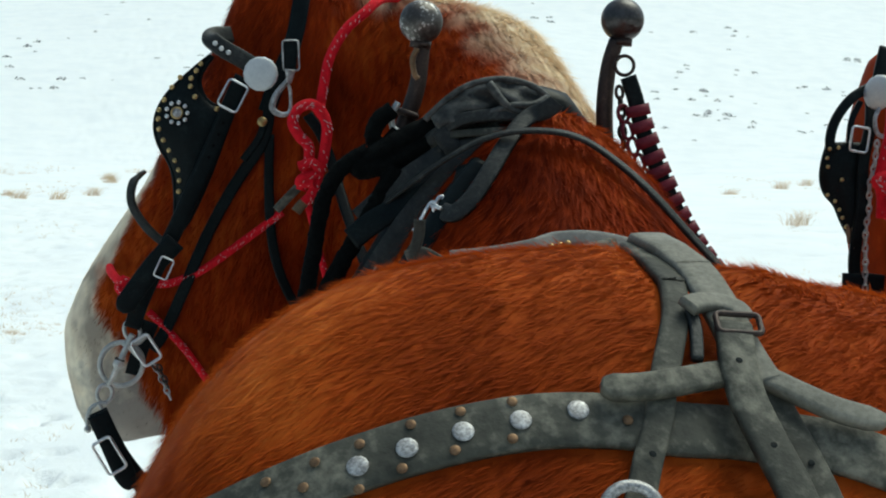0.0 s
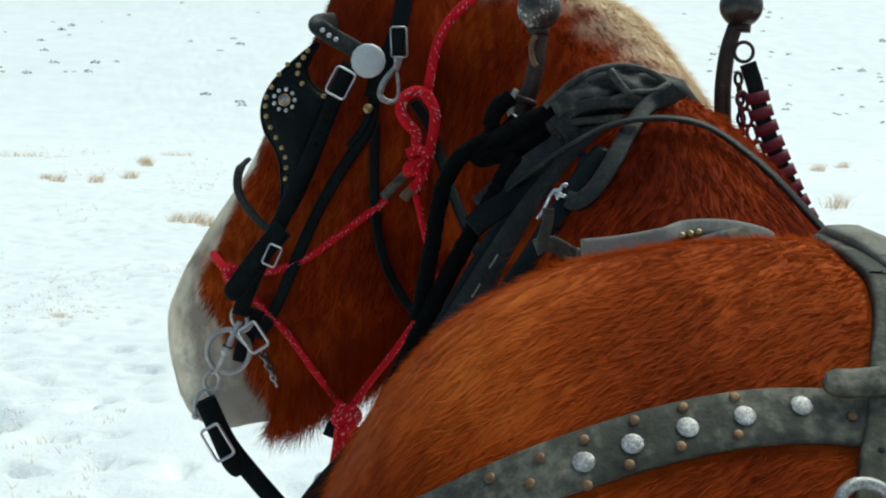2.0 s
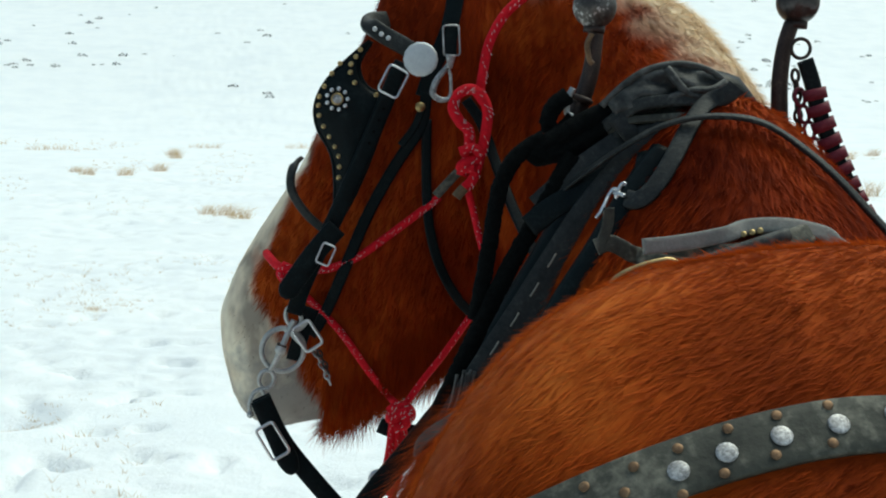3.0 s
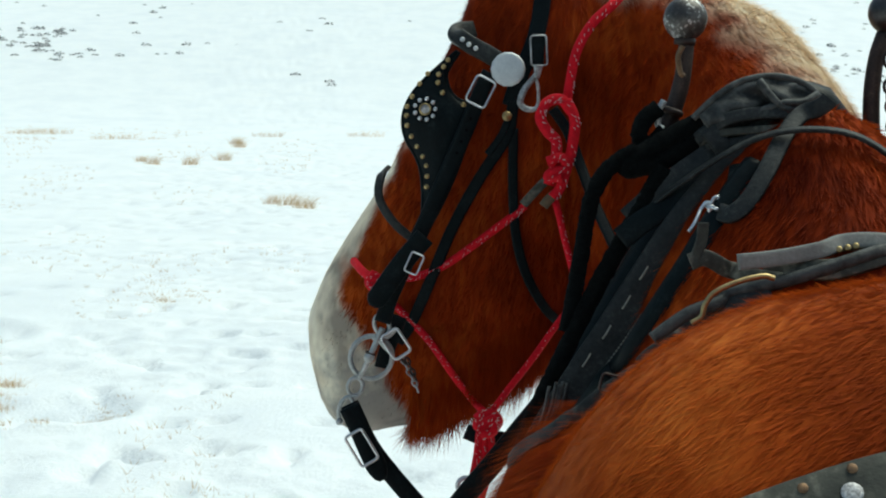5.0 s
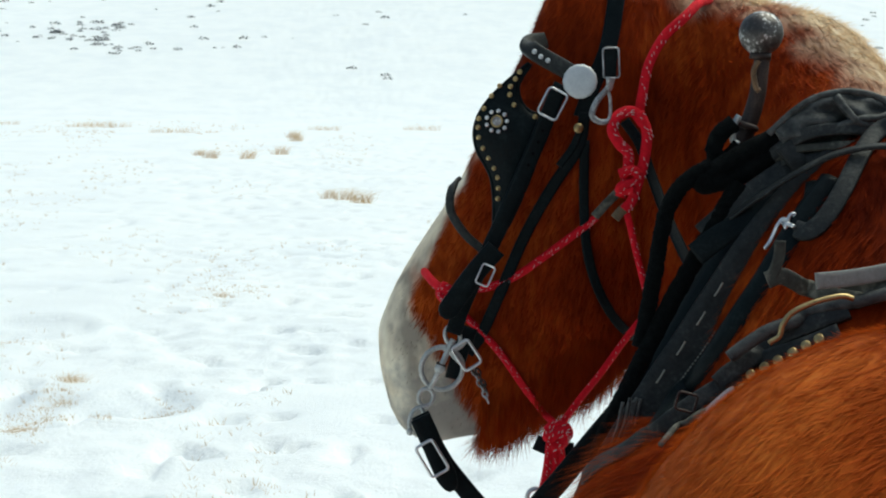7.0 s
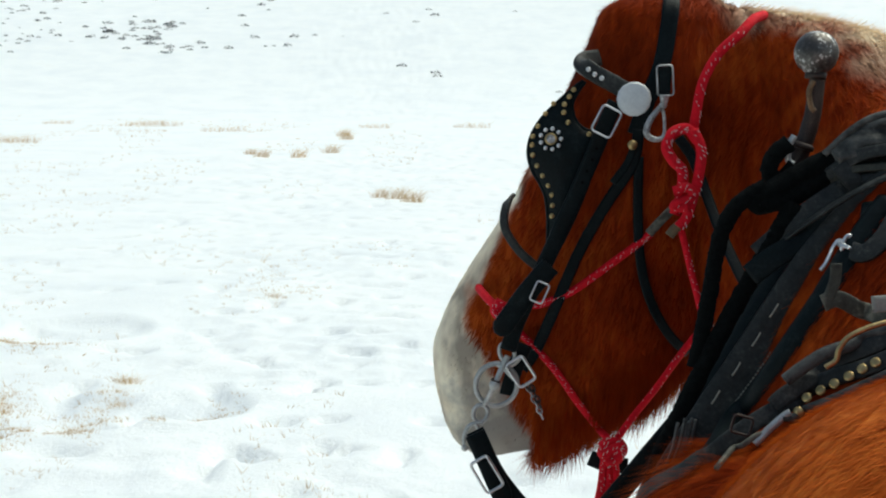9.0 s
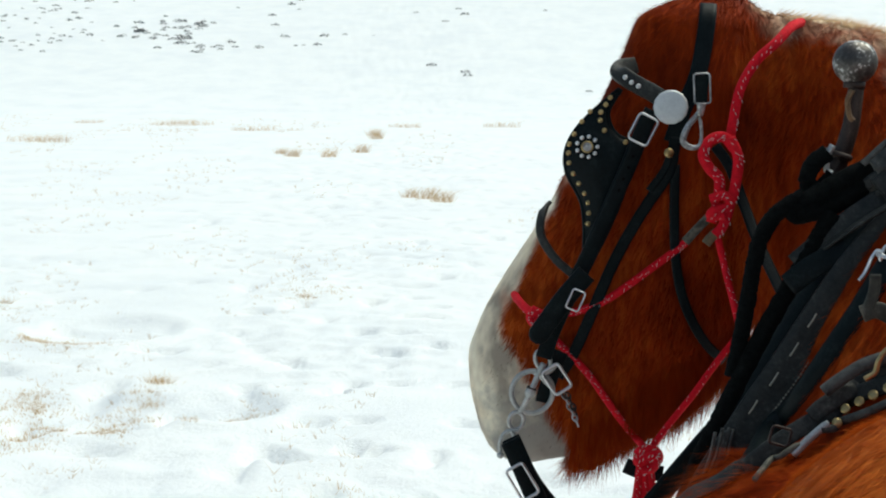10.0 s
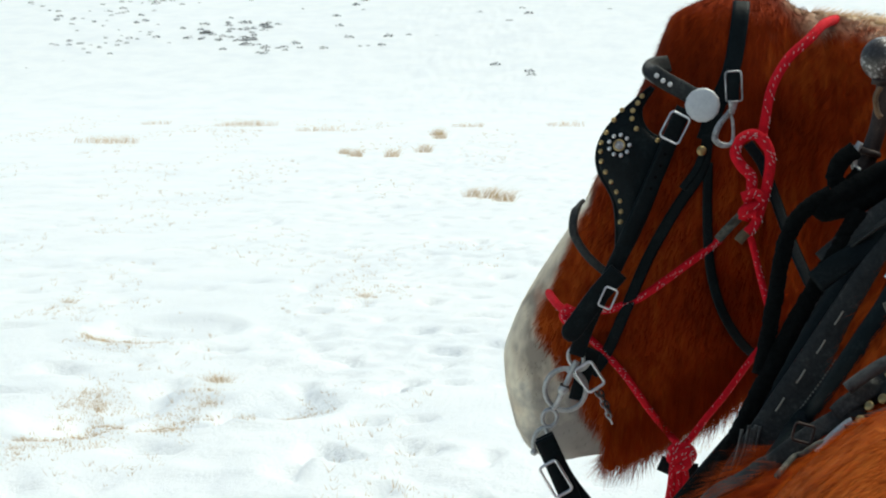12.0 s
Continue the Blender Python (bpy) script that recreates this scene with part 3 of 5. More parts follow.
rosette = part("rosette", dome(centre, 0.0085, (0, -1, 0), 0.25), TARNISH, blinder, "round nickel and brass rosette")
part("rosette_rim", ring(centre - Vector((0, 0.001, 0)), 0.0085, 0.0014), BRASS, rosette)
for k in range(9):
    a = 2 * math.pi * k / 9
    part("stud", dome(centre + Vector((0.0165 * math.cos(a), 0.002, 0.0165 * math.sin(a))), 0.0034), NICKEL, blinder)
part("nose_strap", strap([(0.160, 2.530, 1.704), (0.148, 2.480, 1.695), (0.143, 2.470, 1.670), (0.149, 2.470, 1.647), (0.170, 2.470, 1.617), (0.198, 2.470, 1.592)], 0.013, 0.007, (-0.4, -1, 0)), GREY_BLACK, bridle)
# hanging snap beside the disc
hang = part("hanger", strap([(0.394, 2.400, 1.921), (0.391, 2.400, 1.897), (0.390, 2.400, 1.872)], 0.022, 0.005, (0, -1, 0)), BLACK_LEATHER, bridle)
part("buckle", frame_loop((0.392, 2.395, 1.895), 0.025, 0.047, 0.0015, 3, tongue=False), TARNISH, hang, "tarnished nickel buckle")
part("hook_socket", tube([(0.391, 2.392, 1.873), (0.390, 2.392, 1.862), (0.389, 2.392, 1.852)], lambda u: 0.010 - 0.005 * u, 10, 4, squash=0.6), TARNISH, hang, "tarnished swivel socket")
part("snap_hook", tube([(0.392, 2.400, 1.872), (0.388, 2.400, 1.857), (0.371, 2.400, 1.835), (0.364, 2.400, 1.813), (0.377, 2.400, 1.803), (0.391, 2.400, 1.808), (0.392, 2.400, 1.835), (0.388, 2.400, 1.854)], lambda u: 0.0026 + 0.0026 * math.sin(math.pi * min(1.0, u * 1.3)), 8), TARNISH, bridle, "tarnished nickel snap hook")
# bit
bit = part("bit", ring((0.130, 2.445, 1.403), 0.0335, 0.0042, (0, -1, 0), 1.05, -20), STEEL, bridle, "dull steel driving bit")
part("bit_bar", tube([(0.148, 2.435, 1.452), (0.139, 2.435, 1.433), (0.131, 2.433, 1.415), (0.125, 2.431, 1.402), (0.117, 2.435, 1.384), (0.110, 2.440, 1.372)], lambda u: 0.0052 - 0.001 * u, 10), STEEL, bit)
part("bit_arm", tube([(0.134, 2.437, 1.438), (0.144, 2.435, 1.431), (0.153, 2.435, 1.421), (0.163, 2.440, 1.410)], lambda u: 0.0052 - 0.0012 * u, 10), STEEL, bit)
part("bit_arm", tube([(0.141, 2.437, 1.434), (0.157, 2.437, 1.438), (0.168, 2.437, 1.449)], 0.0036, 8), STEEL, bit)
knob = bmesh.new()
bmesh.ops.create_uvsphere(knob, u_segments=16, v_segments=10, radius=0.0088, matrix=Matrix.Translation((0.126, 2.428, 1.406)))
part("swivel_ball", smooth(knob), STEEL, bit)
part("swivel_collar", ring((0.128, 2.430, 1.412), 0.0062, 0.0022, (0.4, -0.1, 1)), IRON, bit, "dark iron collar")
part("bit_loop", ring((0.147, 2.440, 1.456), 0.0115, 0.0034, (0, -1, 0), 1.5, 20), STEEL, bit)
part("bit_loop", ring((0.104, 2.442, 1.356), 0.0118, 0.0034, (0, -1, 0), 1.25, -15), STEEL, bit)
part("bit_loop", tube([(0.108, 2.440, 1.341), (0.093, 2.440, 1.340), (0.082, 2.440, 1.332), (0.077, 2.440, 1.317), (0.078, 2.440, 1.301)], 0.0034, 8), STEEL, bit)
part("bit_loop", tube([(0.096, 2.439, 1.340), (0.101, 2.438, 1.329), (0.103, 2.436, 1.315)], 0.0034, 8), STEEL, bit)
knob = bmesh.new()
bmesh.ops.create_uvsphere(knob, u_segments=12, v_segments=8, radius=0.0062, matrix=Matrix.Translation((0.078, 2.438, 1.300)))
part("hook_ball", smooth(knob), STEEL, bit)
part("cheek_billet", strap([(0.176, 2.446, 1.470), (0.165, 2.446, 1.442), (0.155, 2.448, 1.412), (0.148, 2.450, 1.385)], 0.026, 0.004, (0.1, -1, 0.1)), BLACK_LEATHER, bit, "black leather billet behind the bit")
part("buckle", frame_loop((0.169, 2.430, 1.427), 0.031, 0.044, 0.0025, 33, tongue=False), NICKEL, bridle, "nickel buckle")
part("bit_chain", tube([(0.172, 2.445, 1.405), (0.180, 2.442, 1.398), (0.185, 2.442, 1.392)], 0.0022, 6, 4), IRON, bit)


def chain(points, size, wire, mat, parent, name="link"):
    line = spline(points, 10)
    step, walked, k = size * 1.55, 0.0, 0
    for a, b in zip(line, line[1:]):
        walked += (b - a).length
        if walked >= step:
            walked -= step
            t = (b - a).normalized()
            side = t.cross(Vector((0, 1, 0))).normalized() if k % 2 else Vector((0, -1, 0))
            q = Matrix((t.cross(side).normalized(), t, side)).transposed()
            pts = [b + q @ Vector((size * 0.55 * math.cos(u), size * math.sin(u), 0)) for u in [2 * math.pi * j / 12 for j in range(12)]]
            part(name, tube(pts, wire, 5, closed=True, raw=True), mat, parent)
            k += 1


chain([(0.179, 2.460, 1.403), (0.190, 2.460, 1.380), (0.201, 2.460, 1.357), (0.206, 2.460, 1.345)], 0.0065, 0.0017, TARNISH, bit)
chain([(0.184, 2.455, 1.405), (0.194, 2.455, 1.384), (0.203, 2.455, 1.364)], 0.0065, 0.0017, IRON, bit)

# ---- driving reins ----
rein = thing("rein", (0.092, 2.440, 1.306), "black leather rein buckled to the bit", "rein", "reins")
part("strap", strap([(0.094, 2.430, 1.330), (0.111, 2.430, 1.292), (0.134, 2.430, 1.250), (0.171, 2.430, 1.202), (0.222, 2.430, 1.141), (0.285, 2.420, 1.065), (0.369, 2.350, 1.002), (0.451, 2.200, 1.026)], 0.030, 0.005, (0.1, -1, 0.1)), BLACK_LEATHER, rein)
part("lap", strap([(0.094, 2.420, 1.328), (0.110, 2.420, 1.292), (0.127, 2.420, 1.252), (0.147, 2.420, 1.207)], 0.034, 0.006, (0.1, -1, 0.1), 8, 0.15), BLACK_LEATHER, rein)
part("buckle", frame_loop((0.113, 2.412, 1.262), 0.031, 0.056, 0.0026, 30, tongue=False), NICKEL, rein, "nickel buckle")
cross_rein = thing("rein", (0.341, 2.300, 1.280), "black leather rein passing beneath the collar", "rein", "reins")
part("strap", strap([(0.401, 2.300, 1.368), (0.358, 2.300, 1.316), (0.311, 2.300, 1.258), (0.263, 2.300, 1.201), (0.220, 2.300, 1.139)], 0.034, 0.005, (0.3, -1, 0.2)), BLACK_LEATHER, cross_rein)
back_rein = thing("rein", (0.684, 1.950, 1.783), "weathered leather rein drawn across the withers", "rein", "reins")
line, _ = draped(near_tree, VIEW_C, [(0.472, 2.050, 1.654), (0.514, 2.030, 1.693), (0.576, 2.000, 1.742), (0.629, 1.970, 1.773), (0.684, 1.950, 1.783), (0.739, 1.930, 1.776), (0.789, 1.920, 1.746), (0.836, 1.900, 1.703), (0.884, 1.880, 1.648), (0.928, 1.860, 1.601), (0.987, 1.800, 1.541)], 0.006)
part("strap", strap(line, 0.012, 0.005, (-0.25, -0.35, 1), 1), GREY_BLACK, back_rein)

# ---- red rope halter ----
halter = thing("rope_halter", (0.432, 2.420, 1.755), "red braided rope halter with knotted loop and white flecks", "halter")


def cord(name, points, radius, parent, label="", fleck=True):
    line = spline(points, 10)
    ob = part(name, tube(line, radius, 10, raw=True), RED_ROPE, parent, label)
    if fleck:
        bm = bmesh.new()
        tan = tangents(line)
        for i in range(1, len(line) - 2, 1):
            if rng.random() < 0.45:
                continue
            t = tan[i]
            side = t.cross(Vector((0, 1, 0))).normalized()
            for off in (rng.choice((-0.5, 0.0, 0.45)),):
                o = off + rng.uniform(-0.25, 0.25)
                p = line[i] + side * radius * o * 1.1 + Vector((0, -radius * math.sqrt(max(0.1, 1 - o * o)) * 0.99, 0))
                tube([p, p + t * radius * 0.45 + side * radius * 0.3], radius * 0.07, 4, 1, bm=bm)
        tagged(part("tracer_thread", bm, FLECK, ob, "white tracer threads"), kind="stuff")
    return ob


cord("cheek_rope", [(0.591, 2.600, 2.004), (0.568, 2.520, 2.000), (0.537, 2.440, 1.990), (0.510, 2.410, 1.967), (0.478, 2.410, 1.937), (0.454, 2.410, 1.893), (0.444, 2.410, 1.844), (0.439, 2.410, 1.813)], 0.0082, halter)
cord("loop_rope", [(0.445, 2.400, 1.800), (0.428, 2.400, 1.819), (0.406, 2.400, 1.813), (0.396, 2.400, 1.791), (0.407, 2.400, 1.769), (0.422, 2.400, 1.751), (0.419, 2.400, 1.711), (0.410, 2.400, 1.684)], 0.0088, halter)
cord("loop_rope", [(0.436, 2.390, 1.818), (0.449, 2.390, 1.787), (0.446, 2.390, 1.747), (0.437, 2.390, 1.711), (0.427, 2.390, 1.680), (0.415, 2.390, 1.665)], 0.0088, halter)
cord("knot", [(0.405, 2.385, 1.722), (0.427, 2.381, 1.728), (0.436, 2.385, 1.713), (0.411, 2.381, 1.704), (0.408, 2.387, 1.696), (0.429, 2.381, 1.697)], 0.0078, halter)
part("rope_end", tube([(0.420, 2.400, 1.670), (0.409, 2.400, 1.659), (0.402, 2.400, 1.650)], 0.0085, 8), FRAYED, halter, "taped rope end")
cord("tail_rope", [(0.419, 2.410, 1.670), (0.429, 2.410, 1.634), (0.439, 2.410, 1.593), (0.450, 2.410, 1.552), (0.460, 2.410, 1.511)], 0.0058, halter)
grey = part("keeper", strap([(0.412, 2.420, 1.693), (0.393, 2.420, 1.674), (0.372, 2.420, 1.651)], 0.014, 0.006), GREY_LEATHER, halter)
line, _ = on_head([(0.384, 2.490, 1.646), (0.357, 2.490, 1.624), (0.324, 2.490, 1.599), (0.287, 2.490, 1.571), (0.250, 2.490, 1.546), (0.204, 2.490, 1.528), (0.176, 2.490, 1.528), (0.139, 2.490, 1.524)], 0.008)
cord("side_rope", line[::3], 0.0066, halter)
cord("nose_rope", [(0.139, 2.455, 1.525), (0.130, 2.462, 1.531), (0.120, 2.478, 1.537), (0.112, 2.505, 1.543), (0.106, 2.555, 1.547), (0.106, 2.610, 1.549), (0.110, 2.660, 1.549)], 0.0072, halter)
cord("nose_knot", [(0.128, 2.445, 1.540), (0.142, 2.445, 1.531), (0.133, 2.445, 1.517), (0.126, 2.445, 1.528), (0.142, 2.445, 1.537)], 0.0070, halter)
line, _ = on_head([(0.171, 2.490, 1.483), (0.204, 2.490, 1.450), (0.232, 2.490, 1.417), (0.261, 2.490, 1.374), (0.289, 2.490, 1.336), (0.316, 2.490, 1.304)], 0.009)
cord("chin_rope", line[::3], 0.0062, halter)
cord("throat_rope", [(0.326, 2.460, 1.304), (0.356, 2.460, 1.346), (0.393, 2.460, 1.393), (0.429, 2.460, 1.444), (0.461, 2.460, 1.486)], 0.0058, halter)
for a in ([(0.300, 2.430, 1.301), (0.311, 2.430, 1.310), (0.330, 2.430, 1.307), (0.334, 2.430, 1.294), (0.316, 2.430, 1.287), (0.302, 2.430, 1.292), (0.311, 2.430, 1.306)], [(0.301, 2.420, 1.289), (0.319, 2.420, 1.300), (0.332, 2.420, 1.303), (0.324, 2.420, 1.284), (0.306, 2.420, 1.280)]):
    cord("chin_knot", a, 0.0088, halter)
for k, a in enumerate((-14, 0, 13)):
    p = Vector((0.314, 2.430, 1.282)) + Vector((a * 0.0006, 0, 0))
    cord("chin_tail", [p, p + Vector((-0.002 + a * 0.0003, 0, -0.05)), p + Vector((-0.018, 0, -0.105 - 0.01 * k))], 0.0068, halter)
ring_low = thing("halter_ring", (0.285, 2.440, 1.191), "small nickel snap ring below the rope knot", "ring")
part("ring", ring((0.284, 2.440, 1.189), 0.014, 0.004), NICKEL, ring_low)
part("strap_tab", strap([(0.289, 2.500, 1.267), (0.314, 2.500, 1.257), (0.352, 2.500, 1.252)], 0.026, 0.005), BLACK_LEATHER, ring_low)

# ---- collar ----
collar = thing("horse_collar", (0.69, 2.1, 1.2), "padded black leather collar with stitched rim", "collar")
near_side = [(0.752, 2.140, 1.809), (0.703, 2.140, 1.809), (0.631, 2.140, 1.757), (0.583, 2.140, 1.700), (0.528, 2.140, 1.604), (0.465, 2.140, 1.498), (0.409, 2.140, 1.408), (0.358, 2.140, 1.302), (0.330, 2.140, 1.185)]
loop = [Vector(p) for p in near_side] + [Vector((0.42, 2.12, 1.12)), Vector((0.52, 2.12, 0.98)), Vector((0.68, 2.12, 0.93)), Vector((0.86, 2.12, 1.0)), Vector((0.97, 2.12, 1.2)), Vector((0.96, 2.12, 1.45)), Vector((0.88, 2.12, 1.62)), Vector((0.81, 2.13, 1.73))]
closed_line = spline(loop + loop[:1], 8)[:-1]
part("body", tube(closed_line, 0.036, 14, closed=True, raw=True), BLACK_LEATHER, collar)
panel = [(0.652, 2.020, 1.760), (0.595, 2.020, 1.712), (0.543, 2.020, 1.653), (0.496, 2.020, 1.582), (0.449, 2.020, 1.508), (0.408, 2.020, 1.446), (0.359, 2.020, 1.366), (0.321, 2.020, 1.284)]
draped_cord("rim_roll", VIEW_B, [(0.628, 2.000, 1.735), (0.597, 2.000, 1.693), (0.574, 2.000, 1.658), (0.547, 2.000, 1.611), (0.520, 2.000, 1.569), (0.493, 2.000, 1.528), (0.464, 2.000, 1.483), (0.435, 2.000, 1.442), (0.400, 2.020, 1.388), (0.366, 2.040, 1.308)], 0.021, BLACK_LEATHER, collar, "padded black leather roll", -0.006)
rim_panel = part("rim_panel", strap(panel, 0.058, 0.010, (-0.15, -1, 0.15), 8), GREY_BLACK, collar, "grey-black stitched leather panel")
stitches = spline([(0.556, 2.000, 1.653), (0.510, 2.000, 1.587), (0.465, 2.000, 1.514), (0.422, 2.000, 1.453), (0.394, 2.000, 1.409)], 14)
for a, b in list(zip(stitches, stitches[1:]))[::1]:
    part("stitch", tube([a, a.lerp(b, 0.62)], 0.0011, 5, 1), CREAM, rim_panel)
for q in [(0.480, 1.998, 1.590), (0.457, 1.998, 1.551), (0.431, 1.998, 1.511), (0.404, 1.998, 1.473)]:
    q = Vector(q)
    part("lacing", tube([q + Vector((0.0055, 0, 0.009)), q + Vector((0, -0.002, 0)), q + Vector((-0.0055, 0, -0.009))], 0.0013, 6, 4), CREAM, rim_panel)
cap_rim = spline([(0.561, 2.050, 1.802), (0.588, 2.050, 1.825), (0.618, 2.050, 1.843), (0.654, 2.050, 1.851), (0.687, 2.050, 1.848), (0.717, 2.050, 1.835), (0.741, 2.050, 1.812), (0.734, 2.050, 1.797), (0.694, 2.050, 1.798), (0.663, 2.050, 1.795), (0.612, 2.050, 1.782), (0.577, 2.050, 1.770)], 5)
cap = part("housing", plate(cap_rim, 0.024, 0.010, 0.006, 0.016), GREY_BLACK, collar, "creased leather collar cap")
part("housing_lip", tube([(0.555, 2.048, 1.795), (0.588, 2.046, 1.826), (0.618, 2.046, 1.844), (0.654, 2.046, 1.852), (0.687, 2.046, 1.849), (0.717, 2.048, 1.836), (0.744, 2.056, 1.808)], 0.005, 8), GREY_BLACK, cap)
part("housing_fold", tube([(0.640, 2.030, 1.846), (0.652, 2.022, 1.828), (0.668, 2.020, 1.812), (0.690, 2.026, 1.806)], 0.006, 8), GREY_BLACK, cap)
part("housing_fold", tube([(0.722, 2.034, 1.828), (0.700, 2.024, 1.818), (0.672, 2.020, 1.816), (0.640, 2.022, 1.806)], 0.005, 8), GREY_BLACK, cap)
for pts, w, th, mat in (
        ([(0.560, 2.050, 1.766), (0.577, 2.040, 1.781), (0.604, 2.026, 1.797), (0.643, 2.020, 1.803), (0.682, 2.022, 1.802), (0.712, 2.036, 1.795)], 0.017, 0.007, GREY_BLACK),
        ([(0.565, 2.050, 1.760), (0.584, 2.034, 1.774), (0.634, 2.022, 1.780), (0.669, 2.018, 1.783), (0.690, 2.020, 1.793), (0.708, 2.030, 1.803)], 0.011, 0.006, GREY_LEATHER),
        ([(0.572, 2.044, 1.758), (0.610, 2.030, 1.764), (0.650, 2.026, 1.771), (0.690, 2.026, 1.778)], 0.013, 0.006, GREY_BLACK),
        ([(0.571, 2.056, 1.764), (0.621, 2.056, 1.775), (0.676, 2.056, 1.787), (0.722, 2.066, 1.799)], 0.040, 0.006, BLACK_LEATHER),
        ([(0.672, 2.044, 1.786), (0.613, 2.042, 1.762), (0.567, 2.040, 1.734), (0.521, 2.040, 1.701), (0.470, 2.048, 1.655)], 0.040, 0.007, GREY_BLACK),
        ([(0.455, 2.036, 1.632), (0.490, 2.030, 1.660), (0.535, 2.028, 1.684), (0.585, 2.026, 1.712), (0.625, 2.026, 1.738), (0.678, 2.030, 1.768)], 0.032, 0.005, BLACK_LEATHER),
        ([(0.572, 2.034, 1.782), (0.590, 2.030, 1.760), (0.606, 2.034, 1.734)], 0.026, 0.005, GREY_BLACK)):
    part("fold_strap", strap(pts, w, th, (-0.1, -1, 0.3)), mat, collar)

# ---- hames ----
def hame(ball_at, shaft, ball_mat, label):
    h = thing("hame", shaft[-1], label, "hame", "hames on the collar")
    part("shaft", tube(shaft, lambda u: 0.0125 + 0.003 * u, 12, squash=0.8), IRON, h)
    bm = bmesh.new()
    bmesh.ops.create_uvsphere(bm, u_segments=28, v_segments=18, radius=0.0305, matrix=Matrix.Translation(ball_at))
    bm = smooth(bm)
    b = part("ball", bm, ball_mat, h)
    part("neck", tube([Vector(ball_at) - Vector((0, 0, 0.026)), Vector(ball_at) - Vector((0.001, 0, 0.036))], 0.015, 14, 2), IRON, b)
    return h


near_hame = hame((0.557, 2.110, 1.932), [(0.560, 2.110, 1.905), (0.557, 2.110, 1.875), (0.553, 2.110, 1.844), (0.543, 2.110, 1.809), (0.530, 2.110, 1.773), (0.517, 2.100, 1.734)], CHIPPED, "iron hame with chipped plated ball on the collar")
part("hook", tube([(0.549, 2.090, 1.894), (0.543, 2.090, 1.879), (0.546, 2.090, 1.859), (0.551, 2.090, 1.852)], 0.004, 8), COPPER, near_hame)
part("staple", tube([(0.523, 2.085, 1.819), (0.516, 2.085, 1.805), (0.515, 2.085, 1.786), (0.522, 2.085, 1.780)], 0.0045, 8), STEEL, near_hame)
part("collar_band", ring((0.535, 2.110, 1.805), 0.017, 0.005, (0.3, 0, 1)), IRON, near_hame)
far_hame = hame((0.841, 2.090, 1.941), [(0.833, 2.090, 1.912), (0.824, 2.090, 1.882), (0.819, 2.090, 1.846), (0.818, 2.090, 1.807), (0.822, 2.090, 1.759), (0.842, 2.090, 1.688), (0.877, 2.090, 1.608)], DARK_BALL, "dark iron hame with smooth ball on the collar")
# ring strap hanging from the far hame
ring_strap = thing("ring_strap", (0.851, 2.060, 1.846), "black strap threaded through burgundy rings beside the hame", "spreader strap")
part("ring", ring((0.840, 2.070, 1.876), 0.0135, 0.0026), IRON, ring_strap, "iron ring")
sl = [(0.843, 2.060, 1.860), (0.854, 2.060, 1.830), (0.863, 2.060, 1.795), (0.880, 2.060, 1.752), (0.902, 2.060, 1.705), (0.924, 2.060, 1.662), (0.950, 2.060, 1.622), (0.979, 2.060, 1.586), (1.018, 2.060, 1.546)]
part("strap", strap(sl, 0.022, 0.008, (0, -1, 0)), BLACK_LEATHER, ring_strap)
line = spline(sl, 12)
walked = 0.0
for a, b, t in zip(line, line[1:], tangents(line)):
    walked += (b - a).length
    if a.z < line[0].z - 0.045 and walked > 0.021:
        walked = 0.0
        side = t.cross(Vector((0, 1, 0))).normalized()
        w = 0.0162
        pts = [a + side * w * math.cos(u) + Vector((0, 0.0085 * math.sin(u), 0)) for u in [2 * math.pi * j / 16 for j in range(16)]]
        bm = bmesh.new()
        rows = [[p + t * h + (p - a) * g for p in pts] for h, g in ((-0.0078, 0.10), (0.0078, 0.10), (0.0078, -0.08), (-0.0078, -0.08))]
        sweep(bm, rows, rows, True)
        part("band", smooth(bm), BURGUNDY, ring_strap)
        part("loop", ring(a + side * -0.020 + Vector((0, 0.004, 0)), 0.010, 0.0028, (0.5, -1, 0.2), 1.2), BURGUNDY, ring_strap)
chain([(0.833, 2.075, 1.854), (0.838, 2.075, 1.815), (0.842, 2.075, 1.772), (0.849, 2.075, 1.752)], 0.009, 0.0026, IRON, ring_strap)

def fuzzy(points, radius):
    """A knitted, slightly hairy cord."""
    bm = tube(points, radius, 16, 30)
    for v in bm.verts:
        v.co += noise.noise_vector(v.co * 260) * 0.0016 + noise.noise_vector(v.co * 90) * 0.0012
    return bm


# ---- black ropes tied round the near hame ----
tie = thing("black_rope", (0.490, 2.050, 1.744), "thick fuzzy black rope tied round the hame", "rope")
part("turn", fuzzy([(0.577, 2.060, 1.794), (0.538, 2.060, 1.775), (0.500, 2.060, 1.753), (0.475, 2.060, 1.736), (0.469, 2.060, 1.727), (0.484, 2.060, 1.729), (0.519, 2.060, 1.740), (0.569, 2.060, 1.771)], 0.0145), BLACK_ROPE, tie)
part("turn", fuzzy([(0.515, 2.080, 1.809), (0.495, 2.080, 1.793), (0.488, 2.080, 1.770), (0.504, 2.080, 1.757), (0.523, 2.080, 1.778)], 0.012), BLACK_ROPE, tie)
part("fall", fuzzy([(0.480, 2.060, 1.752), (0.444, 2.060, 1.728), (0.421, 2.060, 1.690), (0.410, 2.060, 1.636), (0.400, 2.060, 1.573), (0.387, 2.060, 1.503)], 0.0115), BLACK_ROPE, tie)
